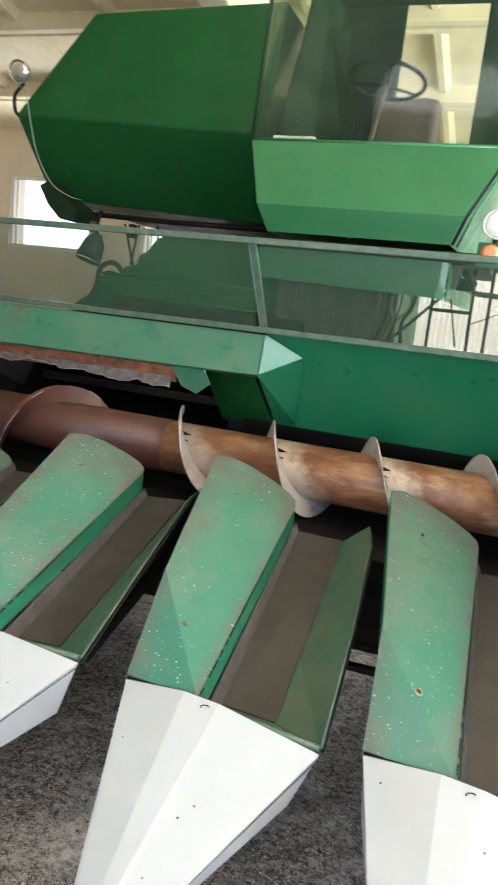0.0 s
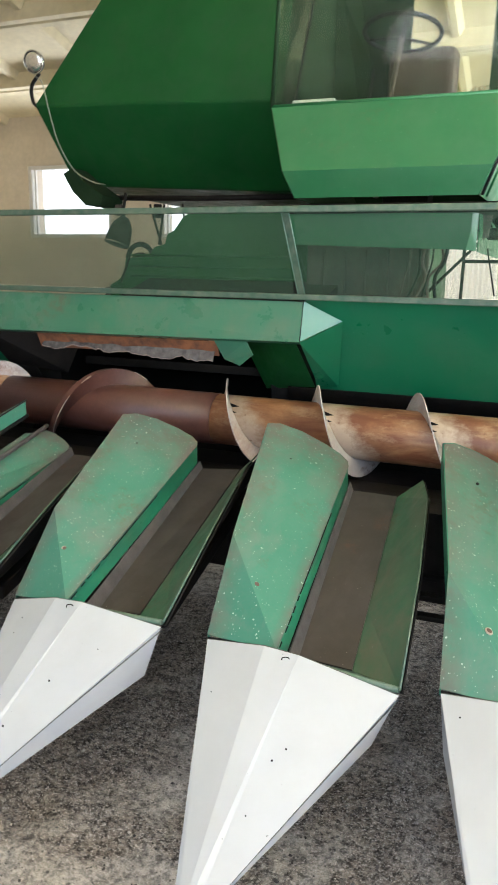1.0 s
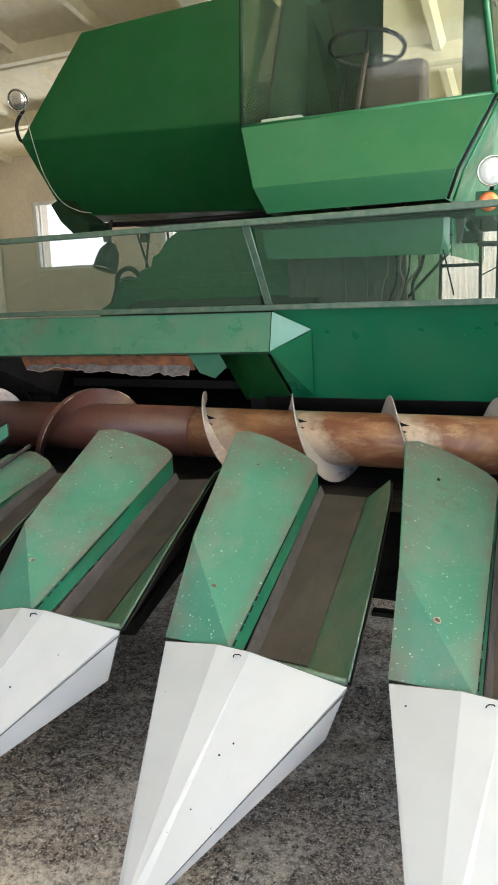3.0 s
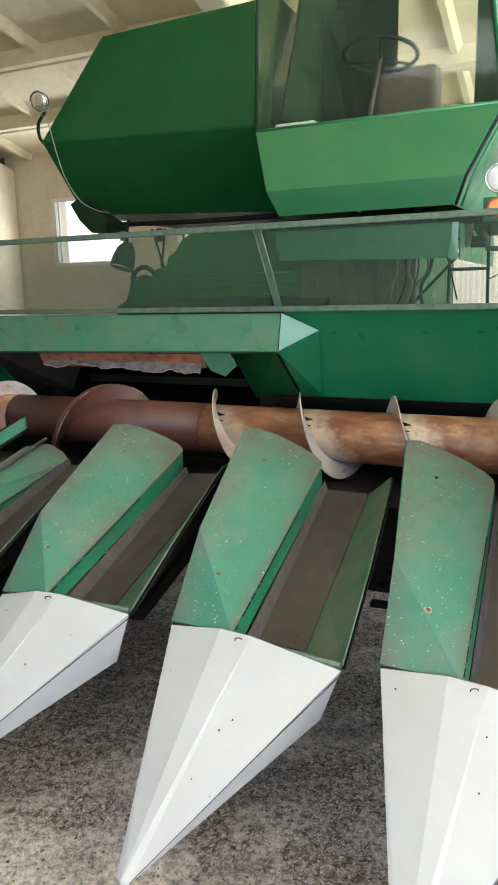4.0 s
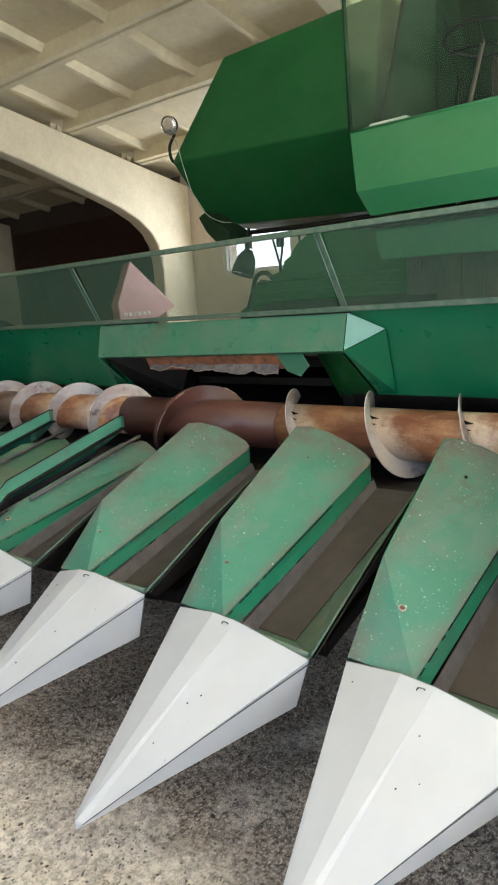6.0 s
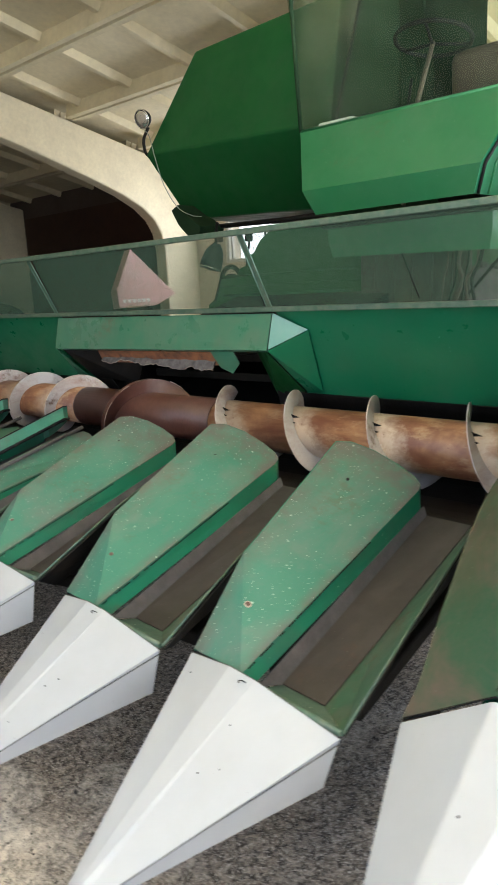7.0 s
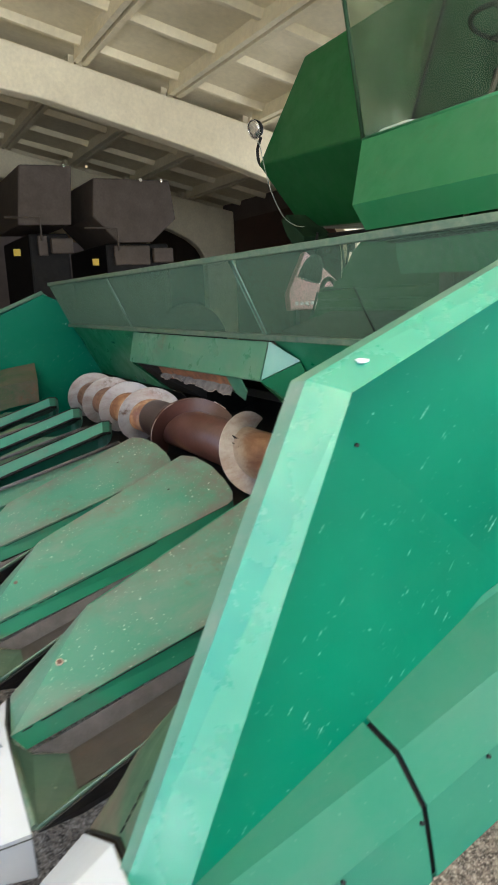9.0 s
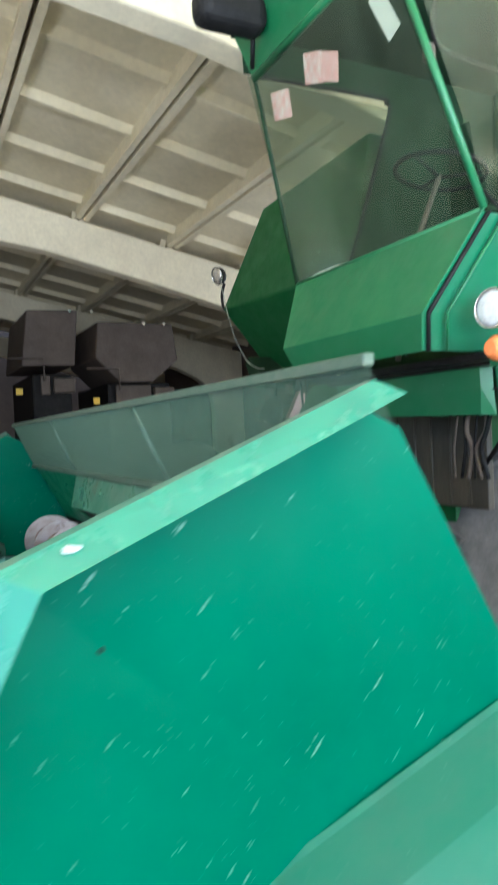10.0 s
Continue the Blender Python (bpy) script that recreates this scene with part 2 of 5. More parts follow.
link(_t, mix(_t, ramp(_t, noise_node(_t, 2.5, 5, 0.6), (0.35, 0), (0.7, 1)), (0.85, 0.8, 0.66), (0.75, 0.7, 0.58)), _tr.inputs["Color"])
_mx.inputs["Fac"].default_value = 0.6
link(_t, _b.outputs[0], _mx.inputs[1])
link(_t, _tr.outputs[0], _mx.inputs[2])
link(_t, _mx.outputs[0], _t.nodes["Material Output"].inputs["Surface"])
FRAME = plain("white_window_paint", (0.75, 0.73, 0.68), (0.68, 0.66, 0.6), 0.5)
GREY_MACHINE = plain("dull_grey_machine_paint", (0.1, 0.079, 0.063), (0.14, 0.111, 0.089), 0.6, 0, 3, 0.2, gloss=0.2)
RED = plain("faded_red_paint", (0.6, 0.3, 0.29), (0.7, 0.46, 0.44), 0.5, 0, 5, 0.2)
YELLOW = plain("yellow_reflector", (0.8, 0.55, 0.05), (0.75, 0.5, 0.05), 0.4)
CABLE = plain("pale_cable", (0.25, 0.27, 0.22), (0.35, 0.36, 0.3), 0.6)

# auger tube: rust polished along the tube, pale old paint left beside the blade
AY, AZ, AR, FR_ = 3.27, 0.875, 0.128, 0.212


def worn_tube(name, hand, x_top, pitch, pale):
    m, t, b = nodes_of(name)
    tc, sep = t.nodes.new("ShaderNodeTexCoord"), t.nodes.new("ShaderNodeSeparateXYZ")
    link(t, tc.outputs["Object"], sep.inputs["Vector"])

    def math_node(op, a, c):
        n = t.nodes.new("ShaderNodeMath")
        n.operation = op
        for sock, value in zip(n.inputs, (a, c)):
            if isinstance(value, (int, float)):
                sock.default_value = value
            else:
                link(t, value, sock)
        return n.outputs[0]

    turn = math_node("ARCTAN2", math_node("SUBTRACT", sep.outputs["Z"], AZ), math_node("SUBTRACT", sep.outputs["Y"], AY))
    at = math_node("MULTIPLY", math_node("SUBTRACT", turn, math.pi / 2), hand * pitch / (2 * math.pi))
    share = math_node("DIVIDE", math_node("SUBTRACT", math_node("SUBTRACT", sep.outputs["X"], x_top), at), hand * pitch)
    share = math_node("FRACT", share, 0)
    share = math_node("ADD", share, math_node("MULTIPLY", math_node("SUBTRACT", noise_node(t, 9, 6, 0.7, (0.7, 1, 1)), 0.5), 0.75))
    streak = noise_node(t, 11, 6, 0.65, (0.25, 1, 1), 0.5)
    col = mix(t, ramp(t, streak, (0.36, 0), (0.66, 1)), (0.2, 0.075, 0.035), (0.46, 0.25, 0.12))
    col = mix(t, ramp(t, noise_node(t, 4, 5, 0.6), (0.42, 0), (0.6, 0.8)), col, (0.17, 0.062, 0.034))
    col = mix(t, ramp(t, noise_node(t, 7, 7, 0.7, (0.5, 1, 1)), (0.54, 0), (0.66, 0.6)), col, (0.52, 0.36, 0.22))
    left = ramp(t, share, (0.12, 1), (0.32 + pale, 0))
    col = mix(t, multiply(t, left, ramp(t, noise_node(t, 30, 4, 0.65), (0.3, 0.55), (0.5, 0.85))), col, (0.58, 0.47, 0.36))
    col = mix(t, multiply(t, spots(t, 34, 0.4, 0.2, 2.2), 0.7), col, (0.16, 0.06, 0.03))
    link(t, col, b.inputs["Base Color"])
    link(t, ramp(t, streak, (0.3, 0.5), (0.7, 0.28)), b.inputs["Roughness"])
    bump(t, b, noise_node(t, 22, 5, 0.6), 0.25, 0.004)
    return m


AUGER = worn_tube("worn_auger_tube", 1, -0.9, 0.48, 0.0)
AUGER_FAR = worn_tube("pale_auger_tube", -1, -2.83, 0.48, 0.35)

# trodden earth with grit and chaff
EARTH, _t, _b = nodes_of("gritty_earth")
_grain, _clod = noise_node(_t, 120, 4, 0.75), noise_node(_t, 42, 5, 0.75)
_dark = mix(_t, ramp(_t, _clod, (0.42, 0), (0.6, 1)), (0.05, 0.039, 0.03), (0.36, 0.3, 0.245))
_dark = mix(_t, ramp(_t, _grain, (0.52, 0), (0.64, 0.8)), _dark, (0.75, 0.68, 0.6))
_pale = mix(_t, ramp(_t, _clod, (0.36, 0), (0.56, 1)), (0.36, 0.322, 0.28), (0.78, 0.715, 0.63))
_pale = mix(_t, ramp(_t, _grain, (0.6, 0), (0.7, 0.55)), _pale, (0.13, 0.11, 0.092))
# pale strip ahead of the snouts: dust plus brighter light in the colour, cloud-broken
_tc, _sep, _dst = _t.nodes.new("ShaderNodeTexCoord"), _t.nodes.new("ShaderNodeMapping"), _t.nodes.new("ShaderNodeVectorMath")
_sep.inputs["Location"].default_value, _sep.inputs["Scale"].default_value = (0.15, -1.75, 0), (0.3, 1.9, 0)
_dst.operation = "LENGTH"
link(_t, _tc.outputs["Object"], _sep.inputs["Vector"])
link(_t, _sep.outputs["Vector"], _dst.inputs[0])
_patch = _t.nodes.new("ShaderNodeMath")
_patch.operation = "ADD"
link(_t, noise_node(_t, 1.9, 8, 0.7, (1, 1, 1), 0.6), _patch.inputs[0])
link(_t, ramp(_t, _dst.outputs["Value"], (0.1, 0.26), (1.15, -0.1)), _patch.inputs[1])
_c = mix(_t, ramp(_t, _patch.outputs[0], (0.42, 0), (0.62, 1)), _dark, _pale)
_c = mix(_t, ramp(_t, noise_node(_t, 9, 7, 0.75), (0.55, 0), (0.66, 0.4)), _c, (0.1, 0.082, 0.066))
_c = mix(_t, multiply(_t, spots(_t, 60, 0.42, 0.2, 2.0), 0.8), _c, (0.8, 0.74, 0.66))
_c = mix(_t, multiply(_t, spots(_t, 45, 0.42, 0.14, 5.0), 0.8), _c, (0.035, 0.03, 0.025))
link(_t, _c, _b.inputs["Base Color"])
_b.inputs["Roughness"].default_value = 0.9
_h = _t.nodes.new("ShaderNodeMath")
_h.operation = "ADD"
link(_t, multiply(_t, noise_node(_t, 11, 5, 0.65), 1.6), _h.inputs[0])
link(_t, multiply(_t, noise_node(_t, 52, 6, 0.75), 0.8), _h.inputs[1])
bump(_t, _b, _h.outputs[0], 0.9, 0.016)

STONE, _t, _b = nodes_of("grit_stone")
_o = _t.nodes.new("ShaderNodeNewGeometry")
_c = mix(_t, _o.outputs["Random Per Island"], (0.03, 0.025, 0.021), (0.42, 0.37, 0.32))
link(_t, _c, _b.inputs["Base Color"])
_b.inputs["Roughness"].default_value = 0.85

GLASS, _t, _b = nodes_of("dusty_cab_glass")
_clear = _t.nodes.new("ShaderNodeBsdfTransparent")
_clear.inputs["Color"].default_value = (0.82, 0.85, 0.8, 1)
_gloss = _t.nodes.new("ShaderNodeBsdfGlossy")
_gloss.inputs["Roughness"].default_value = 0.06
_haze = _t.nodes.new("ShaderNodeBsdfDiffuse")
_haze.inputs["Color"].default_value = (0.22, 0.3, 0.2, 1)
_fres = _t.nodes.new("ShaderNodeLayerWeight")
_fres.inputs["Blend"].default_value = 0.2
_m1, _m2 = _t.nodes.new("ShaderNodeMixShader"), _t.nodes.new("ShaderNodeMixShader")
link(_t, ramp(_t, noise_node(_t, 4.5, 7, 0.7, (1, 1, 0.5)), (0.36, 0.01), (0.72, 0.085)), _m1.inputs["Fac"])
link(_t, _clear.outputs[0], _m1.inputs[1])
link(_t, _haze.outputs[0], _m1.inputs[2])
link(_t, ramp(_t, _fres.outputs["Facing"], (0.0, 0.007), (1.0, 0.2)), _m2.inputs["Fac"])
link(_t, _m1.outputs[0], _m2.inputs[1])
link(_t, _gloss.outputs[0], _m2.inputs[2])
link(_t, _m2.outputs[0], _t.nodes["Material Output"].inputs["Surface"])


# ---------------------------------------------------------------- building blocks
def mesh_of(verts, faces):
    bm = bmesh.new()
    vs = [bm.verts.new(v) for v in verts]
    for f in faces:
        bm.faces.new([vs[i] for i in f])
    return bm


def sheet(verts, faces, thick=0.004, edge=0.0):
    """Bent sheet metal: faces given, with a real thickness."""
    bm = mesh_of(verts, faces)
    bmesh.ops.recalc_face_normals(bm, faces=bm.faces[:])
    bmesh.ops.solidify(bm, geom=bm.faces[:] + bm.edges[:] + bm.verts[:], thickness=thick)
    if edge:
        bmesh.ops.bevel(bm, geom=bm.edges[:], offset=edge, segments=1, profile=0.5, affect="EDGES")
    return bm


def add_box(bm, lo, hi, taper=0.0, m=None):
    (x0, y0, z0), (x1, y1, z1) = lo, hi
    k = taper
    pts = [(x0 + k, y0 + k, z0), (x1 - k, y0 + k, z0), (x1 - k, y1 - k, z0), (x0 + k, y1 - k, z0), (x0, y0, z1), (x1, y0, z1), (x1, y1, z1), (x0, y1, z1)]
    vs = [bm.verts.new(m @ Vector(p) if m else p) for p in pts]
    for f in ((0, 3, 2, 1), (4, 5, 6, 7), (0, 1, 5, 4), (1, 2, 6, 5), (2, 3, 7, 6), (3, 0, 4, 7)):
        bm.faces.new([vs[i] for i in f])


def box(lo, hi, edge=0.006, taper=0.0, m=None, seg=2):
    bm = bmesh.new()
    add_box(bm, lo, hi, taper, m)
    if edge:
        bmesh.ops.bevel(bm, geom=bm.edges[:], offset=edge, segments=seg, profile=0.5, affect="EDGES")
    return bm


def tube(points, r, seg=10, bm=None, cap=True):
    """A round bar or hose along the points; r may be a list."""
    bm = bm or bmesh.new()
    pts = [Vector(p) for p in points]
    rings, side = [], None
    for i, p in enumerate(pts):
        way = (pts[min(i + 1, len(pts) - 1)] - pts[max(i - 1, 0)]).normalized()
        if side is None:
            side = way.orthogonal().normalized()
        side = (side - way * side.dot(way)).normalized()
        up = way.cross(side)
        rr = r[i] if isinstance(r, (list, tuple)) else r
        rings.append([bm.verts.new(p + rr * (math.cos(a) * side + math.sin(a) * up)) for a in [2 * math.pi * k / seg for k in range(seg)]])
    for a, b in zip(rings, rings[1:]):
        for k in range(seg):
            f = bm.faces.new((a[k], a[(k + 1) % seg], b[(k + 1) % seg], b[k]))
            f.smooth = True
    if cap:
        bm.faces.new(rings[0][::-1])
        bm.faces.new(rings[-1])
    return bm


def curve_points(points, n=24):
    """A smooth line through the points."""
    p = [Vector(q) for q in points]
    p = [p[0] * 2 - p[1]] + p + [p[-1] * 2 - p[-2]]
    out = []
    for i in range(1, len(p) - 2):
        for k in range(n):
            s = k / n
            a, b, c, d = p[i - 1 : i + 3]
            out.append(0.5 * (2 * b + (c - a) * s + (2 * a - 5 * b + 4 * c - d) * s * s + (3 * b - a - 3 * c + d) * s**3))
    return out + [p[-2]]


def circle(way, r, n):
    w = Vector(way).normalized()
    a = w.orthogonal().normalized()
    b = w.cross(a)
    return [r * (math.cos(2 * math.pi * k / n) * a + math.sin(2 * math.pi * k / n) * b) for k in range(n + 1)]


ORIGIN = {}


def thing(name, place, label, category, group="", kind=""):
    """The top of a thing: an Empty at its base."""
    ob = new(name)
    ob.location = place
    ORIGIN[ob.name] = Vector(place)
    return tagged(ob, label, category, group, kind)


def part(name, bm, material, parent=None, label=""):
    me = bpy.data.meshes.new(name)
    bmesh.ops.recalc_face_normals(bm, faces=bm.faces[:])
    bm.to_mesh(me)
    bm.free()
    me.materials.append(material)
    ob = new(name, me)
    if parent:
        ob.parent = parent
        ob.matrix_parent_inverse = Matrix.Translation(-ORIGIN.get(parent.name, Vector((0, 0, 0))))
    return tagged(ob, label)


def structure(name, bm, material, label, category):
    return tagged(part(name, bm, material), label, category, kind="structure")


def wire_mesh(corner, along, up, pitch, r):
    """Crossed wires over the parallelogram corner, corner + along, corner + up."""
    c, a, u = Vector(corner), Vector(along), Vector(up)
    n = a.cross(u).normalized()
    bm = bmesh.new()

    def wire(p, q, off):
        d = (q - p).normalized()
        s = d.cross(n)
        ring = [[bm.verts.new(e + n * off + s * i * r + n * j * r) for i, j in ((-1, -1), (1, -1), (1, 1), (-1, 1))] for e in (p, q)]
        for k in range(4):
            bm.faces.new((ring[0][k], ring[0][(k + 1) % 4], ring[1][(k + 1) % 4], ring[1][k]))

    for i in range(1, int(a.length / pitch)):
        p = c + a * (i * pitch / a.length)
        wire(p, p + u, 0)
    for j in range(1, int(u.length / pitch)):
        p = c + u * (j * pitch / u.length)
        wire(p, p + a, 2 * r)
    return bm


# ---------------------------------------------------------------- the hall
XW, XE, YF, YB, RIDGE, SLOPE = -21.6, 6.4, -1.7, 10.18, 1.93, 0.222


def roof_z(y):
    return 5.83 - SLOPE * abs(y - RIDGE)


def axis(fine0, fine1, step, lo, hi):
    a = list(np.arange(fine0, fine1, step))
    left, right, d = [], [], step
    p = fine0
    while p > lo:
        d *= 1.35
        p -= d
        left.append(p)
    d, p = step, a[-1]
    while p < hi:
        d *= 1.35
        p += d
        right.append(p)
    return left[::-1] + a + right


gx, gy = axis(-4.6, 2.2, 0.045, -160, 160), axis(0.3, 3.2, 0.045, -160, 160)


def ground_z(x, y):
    if not (-7 < x < 5 and -2 < y < 5):
        return 0.0
    return 0.022 * noise.noise((x * 1.3, y * 1.3, 0)) + 0.016 * noise.noise((x * 6, y * 6, 4)) + 0.012 * noise.noise((x * 17, y * 17, 9))


ground = mesh_of([(x, y, ground_z(x, y)) for y in gy for x in gx], [])
ground.verts.ensure_lookup_table()
for j in range(len(gy) - 1):
    for i in range(len(gx) - 1):
        k = j * len(gx) + i
        f = ground.faces.new([ground.verts[q] for q in (k, k + 1, k + 1 + len(gx), k + len(gx))])
        f.smooth = True
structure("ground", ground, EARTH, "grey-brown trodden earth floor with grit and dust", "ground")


def wall_with_holes(name, lo, hi, axis_, at, thick, holes, top, material, label):
    """An upright wall along x or y, from lo to hi, with rectangular holes (a, b, z0, z1). top gives its height."""
    bm = bmesh.new()
    cuts = sorted({lo, hi, *[h[0] for h in holes], *[h[1] for h in holes]})
    for a, b in zip(cuts, cuts[1:]):
        spans, z = [], 0.0
        for h in sorted((h for h in holes if h[0] < b and h[1] > a), key=lambda h: h[2]):
            spans.append((z, h[2]))
            z = h[3]
        spans.append((z, top))
        for z0, z1 in spans:
            if z1 - z0 > 0.01:
                if axis_ == "x":
                    add_box(bm, (a, at, z0), (b, at + thick, z1))
                else:
                    add_box(bm, (at, a, z0), (at + thick, b, z1))
    return structure(name, bm, material, label, "wall")


WINDOWS = [(-7.96, -6.38, 2.12, 3.25), (-5.5, -3.92, 2.12, 3.25)]
wall_with_holes("wall_back_bay", XW, -8.9, "x", YB, 0.4, [], roof_z(YB) + 0.1, SHADED_PLASTER, "plastered wall of the dark bay, shade put into its brown")
wall_with_holes("wall_back", -8.9, -2.35, "x", YB, 0.4, WINDOWS, roof_z(YB) + 0.1, PLASTER, "beige plastered hall wall with small windows")
wall_with_holes("wall_front", XW, XE, "x", YF - 0.4, 0.4, [(-2.4, 6.0, 0.0, 4.25)], roof_z(YF) + 0.1, PLASTER, "beige plastered hall wall with a wide open gate")
wall_with_holes("wall_east", YF, YB, "y", XE, 0.4, [(-0.9, 9.0, 0.0, 4.35)], 5.95, PLASTER, "beige plastered end wall with an open gate")
wall_with_holes("wall_west", YF, YB, "y", XW - 0.4, 0.4, [], 5.95, SHADED_PLASTER, "plastered end wall, its shadow put into the brown")

# pale corrugated sheeting closes the bay behind the cab
cor = bmesh.new()
prev = None
for i in range(0, 480):
    x = -2.35 + i * (XE + 2.35) / 479
    y = YB + 0.05 + 0.02 * (1 if (i // 2) % 2 else -1)
    pair = (cor.verts.new((x, y, 0)), cor.verts.new((x, y, roof_z(YB) + 0.1)))
    if prev:
        cor.faces.new((prev[0], pair[0], pair[1], prev[1]))
    prev = pair
structure("wall_sheeting", cor, SHEETING, "pale corrugated sheet wall behind the machine", "wall")

for i, (a, b, z0, z1) in enumerate(WINDOWS):
    w = thing("window_%d" % (i + 1), ((a + b) / 2, YB, z0), "small white-framed window, bright with daylight", "window", kind="structure")
    fr = bmesh.new()
    for lo, hi in (((a, YB + 0.02, z0), (b, YB + 0.1, z0 + 0.06)), ((a, YB + 0.02, z1 - 0.06), (b, YB + 0.1, z1)), ((a, YB + 0.02, z0 + 0.06), (a + 0.06, YB + 0.1, z1 - 0.06)), ((b - 0.06, YB + 0.02, z0 + 0.06), (b, YB + 0.1, z1 - 0.06))):
        add_box(fr, lo, hi)
    part("window_frame", fr, FRAME, w)
    bar = bmesh.new()
    add_box(bar, (a + 0.1, YB + 0.04, z0 + 0.06), (a + 0.13, YB + 0.08, z1 - 0.06))
    part("window_bar", bar, FRAME, w)

# bright overcast daylight behind the windows and the translucent sheets
DAY, _t, _b = nodes_of("daylight_backdrop")
_b.inputs["Base Color"].default_value = (0, 0, 0, 1)
_b.inputs["Emission Color"].default_value, _b.inputs["Emission Strength"].default_value = (1.0, 0.99, 0.97, 1), 1.6
structure("backdrop", mesh_of([(-10, YB + 1.6, -0.5), (12, YB + 1.6, -0.5), (12, YB + 1.6, 7), (-10, YB + 1.6, 7)], [(0, 1, 2, 3)]), DAY, "plain bright daylight outside the windows", "backdrop")

# roof: ribbed concrete slabs, 6 m long, lying on the frames
FRAMES_X = [-20.84, -14.84, -8.84, -2.82, 3.2]
STEP = 1.45
ceil = bmesh.new()
for side in (1, -1):
    m_side = Matrix.Translation((0, RIDGE, 5.83)) @ Matrix.Rotation(-side * math.atan(SLOPE), 4, "X")
    for bay in range(5):
        x0 = FRAMES_X[bay]
        x1 = FRAMES_X[bay + 1] if bay < 4 else XE + 0.3
        for k in range(6 if side > 0 else 3):
            a, b = k * STEP, (k + 1) * STEP
            lo, hi = (a, b) if side > 0 else (-b, -a)
            add_box(ceil, (x0 - 0.0, lo, 0.0), (x1, hi, 0.06), m=m_side)
            for e0, e1 in ((lo + 0.012, lo + 0.11), (hi - 0.11, hi - 0.012)):
                add_box(ceil, (x0 + 0.16, e0, -0.2), (x1 - 0.16, e1, 0.0), 0.012, m_side)
            # low cross ribs with sloping flanks
            for q in range(5):
                cx = x0 + 0.49 + 1.25 * q
                if cx > XE - 0.1:
                    continue
                y0_, y1_ = lo + 0.11, hi - 0.11
                vs = [ceil.verts.new(m_side @ Vector(v)) for y in (y0_, y1_) for v in ((cx - 0.085, y, 0.0), (cx - 0.035, y, -0.095), (cx + 0.035, y, -0.095), (cx + 0.085, y, 0.0))]
                for f in ((0, 1, 5, 4), (1, 2, 6, 5), (2, 3, 7, 6)):
                    ceil.faces.new([vs[i] for i in f])
structure("ceiling", ceil, CEIL, "stained cream concrete roof of ribbed slabs", "ceiling")

# concrete frames: column, rounded haunch and sloping beam in one
for k, fx in enumerate(FRAMES_X[:3] + [-2.72, 3.2]):
    under = [(9.36, 0.0), (9.36, 2.4), (9.3, 2.7), (9.16, 2.92), (8.9, 3.12), (8.5, 3.31), (7.95, 3.5), (6.75, 3.87), (5.8, 4.12), (4.15, 4.52), (1.93, 4.84)]
    full = [(YB - 0.002, 0.0)] + under + [(0.6, 4.66), (YF + 0.002, 4.3)]
    full += [(YF + 0.002, roof_z(YF) - 0.21), (RIDGE, roof_z(RIDGE) - 0.21), (YB - 0.002, roof_z(YB) - 0.21)]
    bm = bmesh.new()
    loop = [bm.verts.new((fx - 0.14, y, z)) for y, z in full]
    face = bm.faces.new(loop)
    ext = bmesh.ops.extrude_face_region(bm, geom=[face])
    bmesh.ops.translate(bm, verts=[v for v in ext["geom"] if isinstance(v, bmesh.types.BMVert)], vec=(0.28, 0, 0))
    bmesh.ops.bevel(bm, geom=[e for e in bm.edges if e.calc_length() > 0.2], offset=0.03, segments=2, profile=0.5, affect="EDGES")
    bmesh.ops.triangulate(bm, faces=[f for f in bm.faces if len(f.verts) > 6])
    structure("frame_%d" % (k + 1), bm, CREAM, "cream limewashed concrete column and roof beam", "beam")

# ---------------------------------------------------------------- the corn header
header = thing("corn_header", (-1.91, 2.6, 0.0), "green eight-row corn header with white snouts", "corn header")


